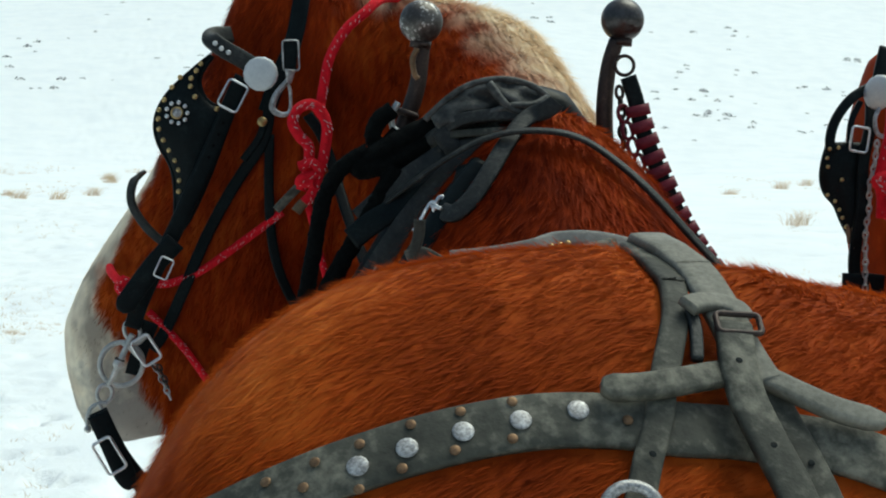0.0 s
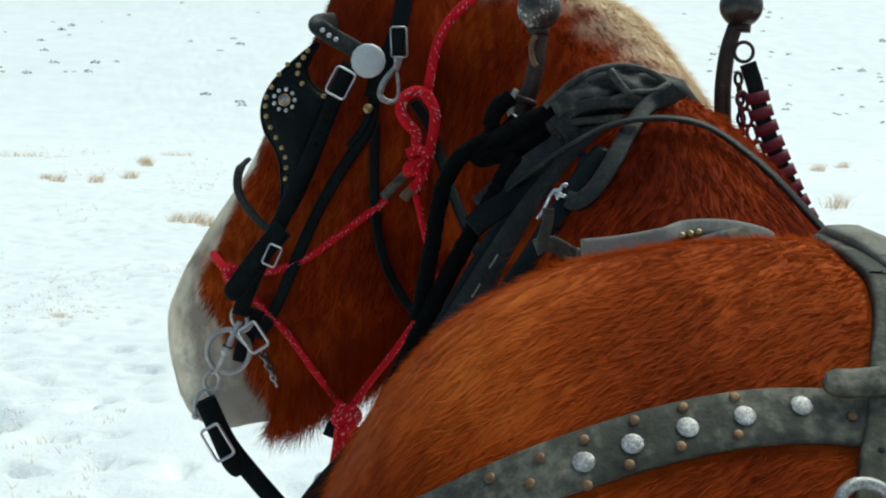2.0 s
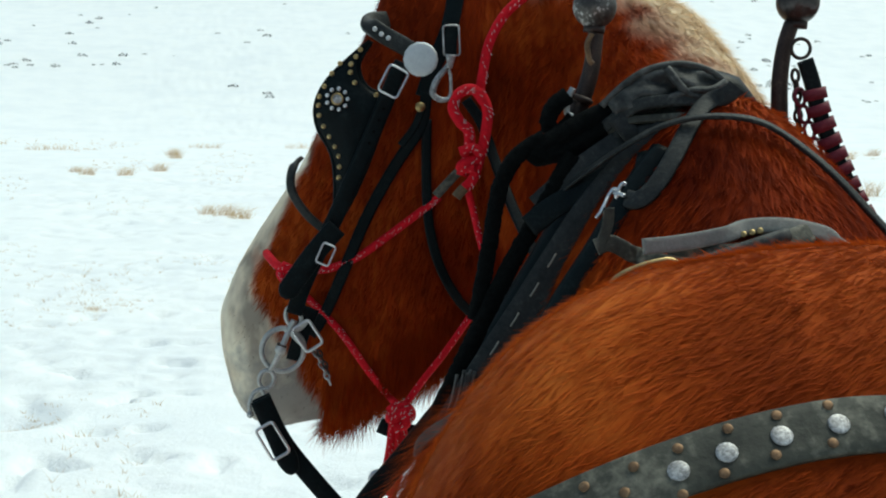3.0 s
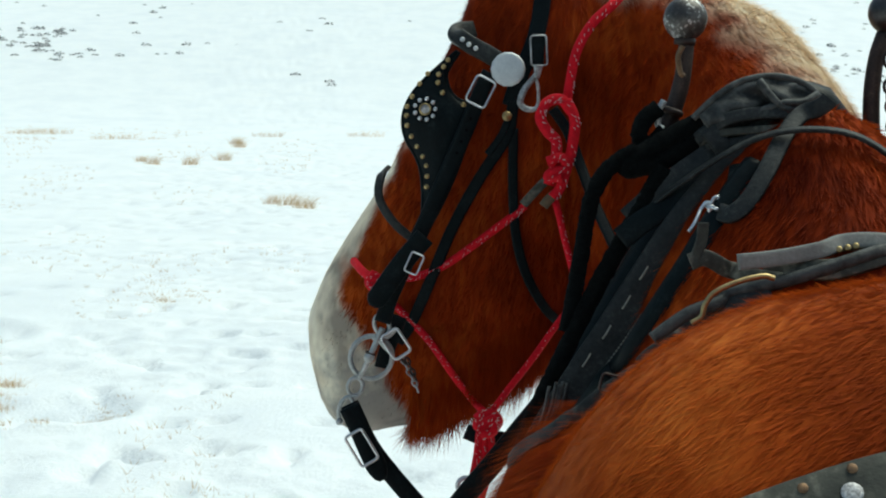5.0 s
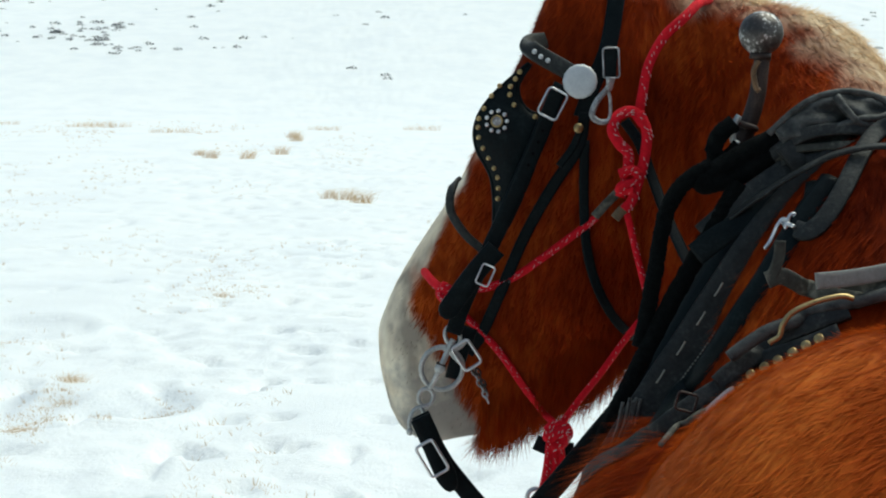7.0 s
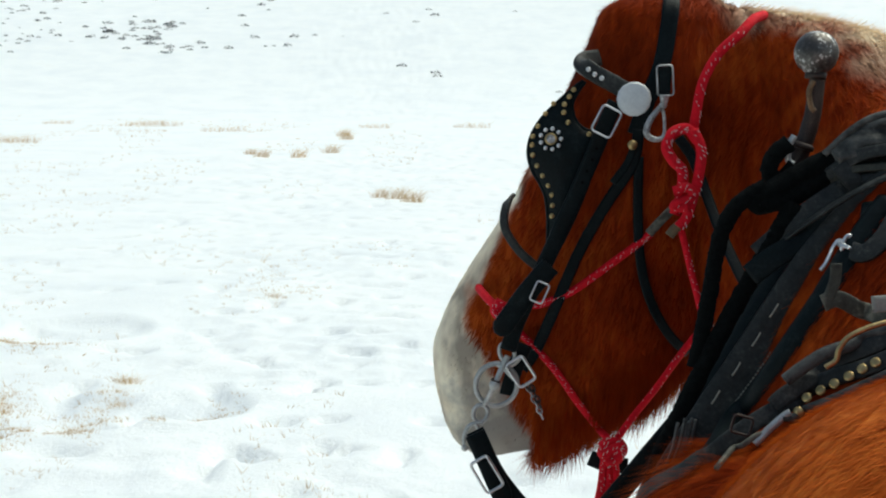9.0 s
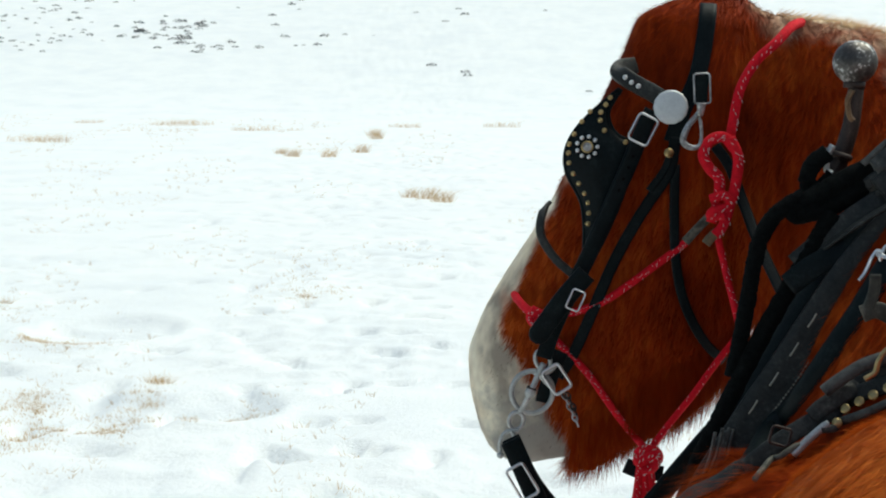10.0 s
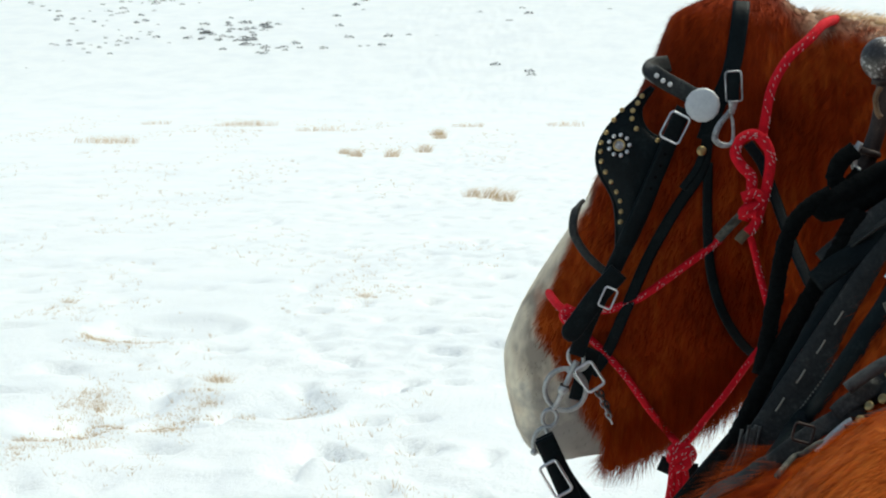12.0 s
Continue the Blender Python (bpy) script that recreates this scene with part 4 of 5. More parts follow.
part("fall", fuzzy([(0.517, 2.050, 1.729), (0.491, 2.050, 1.683), (0.461, 2.050, 1.629), (0.423, 2.050, 1.559), (0.389, 2.050, 1.489), (0.359, 2.050, 1.426), (0.332, 2.050, 1.364), (0.316, 2.050, 1.284)], 0.0125), BLACK_ROPE, tie)
part("fall", strap([(0.422, 2.445, 1.804), (0.445, 2.440, 1.770), (0.462, 2.420, 1.719), (0.476, 2.360, 1.660), (0.490, 2.280, 1.606), (0.500, 2.200, 1.568)], 0.017, 0.004), BLACK_LEATHER, tie)
for k in range(7):
    p = Vector((0.368, 2.010, 1.435)) + Vector((rng.uniform(-0.02, 0.02), 0, rng.uniform(-0.02, 0.01)))
    part("frayed_thread", tube([p, p + Vector((-0.007, 0, -0.034)), p + Vector((-0.020, 0, -0.074)), p + Vector((-0.034 + 0.004 * k, 0, -0.115))], lambda u: 0.0026 - 0.0016 * u, 5), GREY_BLACK, tie)

# ---- snap strap from the collar ----
snap = thing("snap_strap", (0.606, 1.960, 1.693), "black leather strap ending in a nickel snap", "strap")
draped_strap("strap", VIEW_C, [(0.725, 1.990, 1.822), (0.718, 1.990, 1.815), (0.684, 1.990, 1.791), (0.662, 1.990, 1.759), (0.641, 1.990, 1.719), (0.619, 1.990, 1.684), (0.598, 1.990, 1.666), (0.580, 1.990, 1.669)], 0.024, 0.006, GREY_BLACK, snap)
draped_strap("strap_fold", VIEW_B, [(0.579, 1.990, 1.669), (0.584, 1.990, 1.684), (0.599, 1.990, 1.699), (0.603, 1.990, 1.728)], 0.015, 0.005, BLACK_LEATHER, snap)
hook = draped_cord("snap_hook", VIEW_C, [(0.575, 1.950, 1.670), (0.558, 1.950, 1.677), (0.560, 1.950, 1.692), (0.567, 1.950, 1.694), (0.562, 1.950, 1.679), (0.555, 1.950, 1.668), (0.547, 1.950, 1.651), (0.540, 1.950, 1.641)], 0.0026, NICKEL, snap, "nickel snap hook", 0.016)
part("swivel", dome((0.557, 1.945, 1.679), 0.006), NICKEL, hook)
part("link", ring((0.540, 1.945, 1.634), 0.008, 0.0024), NICKEL, snap)

# ---- back pad straps ----
pad = thing("back_pad", (0.556, 1.850, 1.606), "weathered grey leather back pad with brass ring", "back pad")
draped_strap("strap", VIEW_B, [(0.507, 1.850, 1.621), (0.527, 1.850, 1.626), (0.560, 1.850, 1.608), (0.596, 1.850, 1.596), (0.628, 1.850, 1.591)], 0.021, 0.006, GREY_LEATHER, pad)
draped_strap("loop", VIEW_B, [(0.522, 1.850, 1.670), (0.521, 1.850, 1.649), (0.512, 1.850, 1.622)], 0.014, 0.005, GREY_LEATHER, pad)
draped_strap("strap", VIEW_B, [(0.594, 1.820, 1.609), (0.625, 1.820, 1.611), (0.675, 1.820, 1.608), (0.715, 1.820, 1.618), (0.766, 1.820, 1.634)], 0.026, 0.008, GREY_LEATHER, pad)
draped_cord("rim", VIEW_B, [(0.455, 1.820, 1.530), (0.476, 1.820, 1.546), (0.507, 1.820, 1.565), (0.556, 1.820, 1.578), (0.612, 1.820, 1.589), (0.668, 1.820, 1.605), (0.738, 1.820, 1.629)], 0.0085, GREY_BLACK, pad, "", 0.014)
part("brass_ring", tube([(0.483, 1.740, 1.561), (0.495, 1.740, 1.569), (0.499, 1.740, 1.583), (0.510, 1.740, 1.597), (0.536, 1.740, 1.609), (0.566, 1.740, 1.616), (0.581, 1.740, 1.613)], 0.0034, 10), BRASS, pad, "tarnished brass ring")
for q in [(0.646, 1.800, 1.626), (0.657, 1.800, 1.629), (0.667, 1.800, 1.631), (0.678, 1.800, 1.633), (0.688, 1.800, 1.635), (0.698, 1.800, 1.637)]:
    draped_dome("stud", VIEW_B, q, 0.0042, BRASS, pad)
draped_strap("arch", VIEW_C, [(0.554, 1.800, 1.626), (0.588, 1.800, 1.629), (0.623, 1.800, 1.634), (0.673, 1.800, 1.643), (0.729, 1.800, 1.645), (0.780, 1.800, 1.634), (0.813, 1.800, 1.619)], 0.020, 0.010, PALE_LEATHER, pad, "pale worn leather arch strap")
trace = thing("trace_strap", (0.444, 1.850, 1.485), "weathered leather trace strap with buckle and hook", "strap")
draped_strap("strap", VIEW_D, [(0.310, 2.000, 1.330), (0.326, 1.960, 1.360), (0.352, 1.880, 1.400), (0.373, 1.840, 1.436), (0.408, 1.840, 1.464), (0.442, 1.840, 1.486), (0.470, 1.840, 1.500), (0.511, 1.840, 1.521), (0.558, 1.840, 1.535), (0.600, 1.840, 1.552)], 0.022, 0.006, GREY_BLACK, trace)
draped_strap("strap", VIEW_D, [(0.446, 1.840, 1.494), (0.458, 1.840, 1.506), (0.480, 1.840, 1.520), (0.511, 1.840, 1.538), (0.565, 1.840, 1.561), (0.610, 1.840, 1.578)], 0.022, 0.009, GREY_BLACK, trace, "", 0.010)
draped_cord("edge_roll", VIEW_D, [(0.452, 1.820, 1.484), (0.470, 1.820, 1.485), (0.506, 1.820, 1.496), (0.553, 1.820, 1.517), (0.590, 1.820, 1.534)], 0.0055, GREY_BLACK, trace, "", 0.010)
draped_cord("hook", VIEW_D, [(0.419, 1.820, 1.451), (0.437, 1.820, 1.470), (0.455, 1.820, 1.486), (0.462, 1.820, 1.490)], 0.0052, STEEL, trace, "steel hook", 0.016)
draped_cord("lace", VIEW_D, [(0.430, 1.820, 1.464), (0.420, 1.820, 1.461), (0.401, 1.820, 1.446), (0.377, 1.820, 1.414)], 0.0038, GREY_LEATHER, trace)
for q in [(0.472, 1.820, 1.491), (0.491, 1.820, 1.502), (0.508, 1.820, 1.511), (0.524, 1.820, 1.519), (0.540, 1.820, 1.527), (0.556, 1.820, 1.536), (0.572, 1.820, 1.544)]:
    draped_dome("stud", VIEW_D, q, 0.0066, BRASS, trace, 0.014)
part("buckle", frame_loop((0.402, 1.815, 1.476), 0.024, 0.022, 0.0018, -15, tongue=False), IRON, trace)

# ---- breeching over the croup ----
breeching = thing("breeching", (0.58, 0.93, 1.63), "weathered grey breeching straps with nickel and copper studs", "breeching")


def croup(points, lift=0.004):
    return laid(near_tree, VIEW_A, points, lift)


def strap_on_croup(name, points, width, mat=GREY_LEATHER, lift=0.005, thick=0.005, taper=0.0, label="", over=()):
    """over: places in plan where the strap goes on over the top of the croup, out of sight."""
    line, face = laid(near_tree, VIEW_A, points, lift, 14, width)
    crest = []
    for x, y in over:
        hit, nor, _, _ = near_tree.ray_cast(Vector((x, y, 2.2)), Vector((0, 0, -1)))
        crest.append((hit + nor * lift, nor))
    if crest:
        line, face = spline([p for p, _ in crest] + line, 2), spline([n for _, n in crest] + face, 2)
    return part(name, strap(line, width, thick, face, 1, taper), mat, breeching, label)


belt = strap_on_croup("belt", [(0.247, 0.920, 1.520), (0.299, 0.920, 1.544), (0.349, 0.920, 1.563), (0.407, 0.920, 1.580), (0.466, 0.920, 1.590), (0.518, 0.920, 1.590), (0.564, 0.920, 1.584), (0.603, 0.920, 1.581), (0.658, 0.920, 1.573), (0.690, 0.920, 1.565), (0.725, 0.920, 1.552)], 0.040, label="wide grey leather belt set with studs")


def on_croup(point, lift=0.008):
    way = (Vector(point) - VIEW_A).normalized()
    hit, nor, _, _ = near_tree.ray_cast(VIEW_A, way)
    return (hit + nor * lift, nor) if hit else (Vector(point), -way)


for q in [(0.355, 0.920, 1.561), (0.386, 0.920, 1.572), (0.421, 0.920, 1.582), (0.458, 0.920, 1.589), (0.495, 0.920, 1.595)]:
    p, nrm = on_croup(q, 0.0092)
    part("stud", dome(p, 0.0072, nrm, 0.16), TARNISH, belt, "flat nickel stud")
for q in [(0.299, 0.920, 1.552), (0.329, 0.920, 1.564), (0.356, 0.920, 1.575), (0.388, 0.920, 1.587), (0.419, 0.920, 1.595), (0.452, 0.920, 1.601), (0.322, 0.920, 1.548), (0.356, 0.920, 1.546), (0.383, 0.920, 1.559), (0.416, 0.920, 1.570), (0.453, 0.920, 1.577), (0.528, 0.920, 1.588)]:
    p, nrm = on_croup(q, 0.0092)
    part("rivet", dome(p, 0.0036, nrm, 0.3), COPPER, belt)
strap_on_croup("spine_strap", [(0.565, 0.950, 1.674), (0.567, 0.950, 1.666), (0.568, 0.950, 1.650), (0.564, 0.950, 1.627), (0.560, 0.950, 1.604), (0.558, 0.950, 1.581), (0.552, 0.950, 1.558), (0.546, 0.950, 1.526), (0.538, 0.950, 1.490)], 0.019, GREY_LEATHER, lift=0.008, thick=0.007, over=((0.596, 1.17), (0.576, 1.08)))
strap_on_croup("spine_strap", [(0.577, 0.950, 1.674), (0.586, 0.950, 1.664), (0.600, 0.950, 1.642), (0.611, 0.950, 1.622), (0.626, 0.950, 1.600)], 0.028, PALE_GREY, lift=0.021, thick=0.006, over=((0.608, 1.17), (0.588, 1.08)))
strap_on_croup("hanging_strap", [(0.631, 0.950, 1.606), (0.648, 0.950, 1.577), (0.663, 0.950, 1.552), (0.678, 0.950, 1.524), (0.694, 0.950, 1.485)], 0.021, GREY_LEATHER, lift=0.010, thick=0.006)
strap_on_croup("cross_strap", [(0.617, 0.950, 1.608), (0.612, 0.950, 1.609), (0.593, 0.950, 1.607), (0.557, 0.950, 1.601), (0.534, 0.950, 1.599), (0.516, 0.950, 1.600)], 0.018, GREY_LEATHER, lift=0.018, thick=0.008, taper=0.10)
strap_on_croup("cross_strap", [(0.611, 0.950, 1.611), (0.625, 0.950, 1.607), (0.653, 0.950, 1.594), (0.682, 0.950, 1.582), (0.716, 0.950, 1.573)], 0.016, PALE_GREY, lift=0.018, thick=0.008, taper=0.10)
strap_on_croup("hanging_strap", [(0.604, 0.950, 1.632), (0.607, 0.950, 1.612), (0.610, 0.950, 1.600), (0.617, 0.950, 1.580), (0.630, 0.950, 1.556), (0.648, 0.950, 1.524), (0.668, 0.950, 1.480)], 0.025, GREY_LEATHER, lift=0.027, thick=0.007)
p, nrm = on_croup((0.607, 0.950, 1.631), 0.030)
part("buckle", frame_loop(p, 0.030, 0.018, 0.0022, -5, nrm, tongue=False), IRON, breeching)
# black leather domes, painting the shade in the breeching's holes
for q in [(0.607, 0.950, 1.609), (0.632, 0.950, 1.552), (0.664, 0.950, 1.548), (0.562, 0.950, 1.603), (0.553, 0.950, 1.556), (0.700, 0.950, 1.576)]:
    p, nrm = on_croup(q, 0.031 if 0.6 < q[0] < 0.65 else 0.021 if q[0] > 0.69 or q[2] > 1.6 else 0.015)
    part("hole_dot", dome(p, 0.0024, nrm, 0.1), BLACK_LEATHER, breeching)
strap_on_croup("keeper", [(0.574, 0.950, 1.648), (0.580, 0.950, 1.650), (0.592, 0.950, 1.650), (0.606, 0.950, 1.646), (0.612, 0.950, 1.640)], 0.015, PALE_GREY, lift=0.023, thick=0.007)
strap_on_croup("keeper_tail", [(0.577, 0.950, 1.650), (0.581, 0.950, 1.636), (0.582, 0.950, 1.618)], 0.008, GREY_BLACK, lift=0.016, thick=0.006)
p, nrm = on_croup((0.540, 0.950, 1.514), 0.016)
part("ring", ring(p, 0.018, 0.0040, nrm + Vector((0, -0.6, 0))), TARNISH, breeching, "tarnished nickel ring")

# ---- stand-in for the second horse, beside the first, with its bridle ----
far_bm = bmesh.new()
loft(far_bm, [((1.545 + dx, 2.55, z), (w, 0, 0), (0, d, 0)) for z, w, d, dx in ((1.25, 0.05, 0.05, 0.03), (1.30, 0.09, 0.08, 0.02), (1.45, 0.125, 0.11, 0.0), (1.62, 0.15, 0.14, 0.0), (1.80, 0.155, 0.15, 0.0), (1.92, 0.13, 0.13, 0.01), (1.97, 0.07, 0.07, 0.02))])
loft(far_bm, [((1.58, y, z), (w, 0, 0), (0, 0, h)) for y, z, w, h in ((2.62, 1.80, 0.10, 0.14), (2.45, 1.65, 0.13, 0.24), (2.2, 1.45, 0.16, 0.30), (2.0, 1.3, 0.2, 0.34))])
loft(far_bm, [((1.60, y, 1.10), (w, 0, 0), (0, 0, top - 1.10)) for y, top, w in ((0.66, 1.2, 0.2), (0.8, 1.35, 0.34), (1.0, 1.48, 0.38), (1.3, 1.48, 0.38), (1.7, 1.5, 0.36), (2.0, 1.5, 0.30), (2.15, 1.35, 0.2))], 3.0)
# invented pedestal, out of view like the first one
loft(far_bm, [((1.60, 1.40, z), (w, 0, 0), (0, d, 0)) for z, w, d in ((-0.08, 0.34, 0.62), (0.05, 0.33, 0.60), (0.5, 0.28, 0.52), (0.9, 0.28, 0.52), (1.15, 0.30, 0.55))], 4.0)
far_bm = fused(far_bm, 0.016, 6)
finish_form("horse_stand_in", far_bm, "plain russet stand-in for the second horse, wearing a bridle")
far_bridle = thing("bridle", (1.362, 2.400, 1.776), "black leather bridle with studded blinder on the second form", "bridle")
frim = spline([(1.264, 2.360, 1.775), (1.255, 2.360, 1.738), (1.254, 2.360, 1.710), (1.262, 2.360, 1.687), (1.279, 2.360, 1.668), (1.290, 2.360, 1.645), (1.303, 2.360, 1.622), (1.313, 2.360, 1.606), (1.325, 2.360, 1.622), (1.337, 2.360, 1.650), (1.332, 2.360, 1.701), (1.329, 2.360, 1.766), (1.300, 2.360, 1.773), (1.280, 2.360, 1.773)], 5)
far_blinder = part("blinder", plate(frim, 0.010), BLACK_LEATHER, far_bridle, "studded black leather blinder")
for q in [(1.279, 2.347, 1.764), (1.265, 2.349, 1.762), (1.261, 2.349, 1.747), (1.263, 2.349, 1.733), (1.264, 2.349, 1.687), (1.277, 2.349, 1.677), (1.285, 2.349, 1.663), (1.291, 2.349, 1.650), (1.297, 2.349, 1.635), (1.285, 2.343, 1.712)]:
    part("stud", dome(q, 0.0034), BRASS, far_blinder)
part("blinder_stay", strap([(1.340, 2.380, 1.863), (1.309, 2.365, 1.847), (1.288, 2.360, 1.826), (1.274, 2.358, 1.802), (1.268, 2.356, 1.779), (1.268, 2.354, 1.756)], 0.016, 0.008, (-0.3, -1, 0)), BLACK_LEATHER, far_blinder, "curved black leather stay")
part("blinder_stay", strap([(1.326, 2.375, 1.840), (1.306, 2.362, 1.807), (1.301, 2.354, 1.768)], 0.010, 0.006, (-0.3, -1, 0)), BLACK_LEATHER, far_blinder)
part("cheek_strap", strap([(1.345, 2.375, 1.850), (1.335, 2.352, 1.800), (1.322, 2.346, 1.740), (1.322, 2.346, 1.670), (1.318, 2.352, 1.613), (1.319, 2.360, 1.571), (1.326, 2.360, 1.520), (1.330, 2.365, 1.480)], 0.020, 0.006), BLACK_LEATHER, far_bridle)
part("nose_strap", strap([(1.300, 2.362, 1.543), (1.318, 2.358, 1.543), (1.340, 2.358, 1.543), (1.372, 2.366, 1.540)], 0.030, 0.010), BLACK_LEATHER, far_bridle)
part("buckle", frame_loop((1.312, 2.340, 1.778), 0.030, 0.040, 0.0022, -8, tongue=False), NICKEL, far_bridle, "nickel buckle")
part("brow_disc", dome((1.345, 2.345, 1.855), 0.029, (-0.85, -0.55, 0.1), 0.25), PALE_METAL, far_bridle, "dull nickel disc")
part("crown_strap", strap([(1.350, 2.372, 1.840), (1.356, 2.372, 1.880), (1.372, 2.385, 1.930)], 0.022, 0.006), BLACK_LEATHER, far_bridle)
part("hanger", tube([(1.345, 2.340, 1.832), (1.336, 2.338, 1.812), (1.340, 2.338, 1.790), (1.352, 2.338, 1.783), (1.362, 2.340, 1.790)], 0.0038, 8), TARNISH, far_bridle, "tarnished nickel hook")
chain([(1.342, 2.338, 1.785), (1.338, 2.338, 1.739), (1.331, 2.338, 1.702), (1.333, 2.342, 1.665), (1.330, 2.345, 1.628), (1.333, 2.348, 1.572), (1.335, 2.350, 1.530)], 0.007, 0.0020, STEEL, far_bridle, "chain_link")
far_halter = thing("rope_halter", (1.344, 2.340, 1.711), "red braided rope halter on the second form", "halter")
cord("cheek_rope", [(1.372, 2.350, 1.850), (1.362, 2.335, 1.790), (1.352, 2.332, 1.744), (1.345, 2.330, 1.713), (1.351, 2.332, 1.684), (1.353, 2.335, 1.651)], 0.0100, far_halter)
cord("knot", [(1.352, 2.326, 1.722), (1.336, 2.322, 1.712), (1.345, 2.322, 1.700), (1.362, 2.324, 1.694), (1.366, 2.326, 1.672), (1.354, 2.326, 1.650)], 0.0095, far_halter)
for q in ((1.304, 2.355, 1.640), (1.312, 2.352, 1.634)):
    q = Vector(q)
    part("tab", strap([q, q + Vector((0.001, 0, -0.018)), q + Vector((0.002, 0, -0.034))], 0.007, 0.002, (0, -1, 0), 4, 0.3), TAN, far_bridle, "tan leather tab")

# ---- dry grass and scrub ----
def blades(n, spread, tall, seed, width=0.006, lean=0.5):
    r = random.Random(seed)
    bm = bmesh.new()
    for _ in range(n):
        a, d = r.uniform(0, 6.283), spread * math.sqrt(r.random())
        x, y, h = d * math.cos(a), d * math.sin(a) * 0.7, tall * r.uniform(0.4, 1.0)
        lx, ly = r.gauss(0.15, lean) * h, r.gauss(0, lean) * h
        w = width * r.uniform(0.6, 1.3)
        low = [bm.verts.new((x - w, y, -0.03)), bm.verts.new((x + w, y, -0.03))]
        mid_ = [bm.verts.new((x + lx * 0.35 - w * 0.8, y + ly * 0.35, h * 0.6)), bm.verts.new((x + lx * 0.35 + w * 0.8, y + ly * 0.35, h * 0.6))]
        tip = bm.verts.new((x + lx, y + ly, h * r.uniform(0.75, 1.0)))
        bm.faces.new((low[0], low[1], mid_[1], mid_[0]))
        bm.faces.new((mid_[0], mid_[1], tip))
    return bm


tuft_meshes = []
for k, (n, spread, tall, width) in enumerate(((80, 0.4, 0.42, 0.004), (70, 0.27, 0.44, 0.004), (80, 0.8, 0.34, 0.004), (60, 0.07, 0.09, 0.0011))):
    me = bpy.data.meshes.new("grass_tuft")
    bm = blades(n, spread, tall, 40 + k, width, 0.8 if k < 3 else 1.8)
    bm.to_mesh(me)
    bm.free()
    me.materials.append(DRY_GRASS)
    tuft_meshes.append(me)


def tuft(x, y, which, size=1.0):
    ob = new("grass_tuft", tuft_meshes[which])
    ob.matrix_basis = Matrix.Translation((x, y, ground_height(x, y))) @ Matrix.Rotation(rng.uniform(-0.5, 0.5), 4, "Z") @ Matrix.Diagonal((size * 1.2, size, size, 1))
    return tagged(ob, "clump of dry tan grass poking through the snow", "grass", "dry grass clumps", "stuff")


for x, y in [(-4.73, 41.21), (-4.23, 39.39), (-3.29, 39.27), (-2.62, 41.71), (-2.72, 51.65)]:
    tuft(x, y, 1, rng.uniform(0.45, 0.8))
for x, y in [(-0.78, 25.35), (-0.49, 24.82), (-0.25, 24.38)]:
    tuft(x, y, 1, rng.uniform(0.4, 0.62))
for x, y in [(-15.07, 79.16), (-14.70, 81.57), (-13.42, 78.92), (-19.34, 81.08), (-13.88, 50.72), (-13.14, 49.67), (-8.62, 64.92), (-2.66, 77.51), (2.13, 76.82)]:
    tuft(x, y, 2, rng.uniform(0.8, 1.2))
for x, y in [(-2.99, 54.94), (12.34, 30.16), (22.90, 55.83), (20.57, 52.40), (16.64, 46.57)]:
    tuft(x, y, 1, rng.uniform(0.7, 1.0))
for x, y in [(-1.95, 9.76), (-1.90, 9.70), (-3.90, 13.12), (-1.34, 13.42), (-1.87, 9.22)]:
    tuft(x, y, 3, rng.uniform(0.6, 0.9))


def strewn(name, label, category, spots, make, mat):
    verts, faces = [], []
    for x, y, size in spots:
        make(verts, faces, x, y, ground_height(x, y), size)
    me = bpy.data.meshes.new(name)
    me.from_pydata(verts, [], faces)
    me.materials.append(mat)
    return tagged(new(name, me), label, category, kind="stuff")


def stalk(verts, faces, x, y, z, h):
    for _ in range(3):
        dx, dy = rng.gauss(0, h * 0.8), rng.gauss(0, h * 0.8)
        w = 0.0010 + 0.00008 * y
        k = len(verts)
        x += rng.gauss(0, 0.02)
        verts += [(x - w, y, z - 0.01), (x + w, y, z - 0.01), (x + dx, y + dy, z + h * rng.uniform(0.5, 1.0))]
        faces.append((k, k + 1, k + 2))


spots = []
while len(spots) < 4200:
    y = 5.5 + 85 * rng.random() ** 2.2
    x = rng.uniform(-0.42, 0.55) * (y + 4)
    thick = noise.noise((x / (0.7 + y * 0.03), y / (1.2 + y * 0.08), 2.0)) + (0.25 if x < -0.10 * y else 0)
    if thick > 0.28:
        spots.append((x, y, rng.uniform(0.012, 0.045) * (1 + y / 60)))
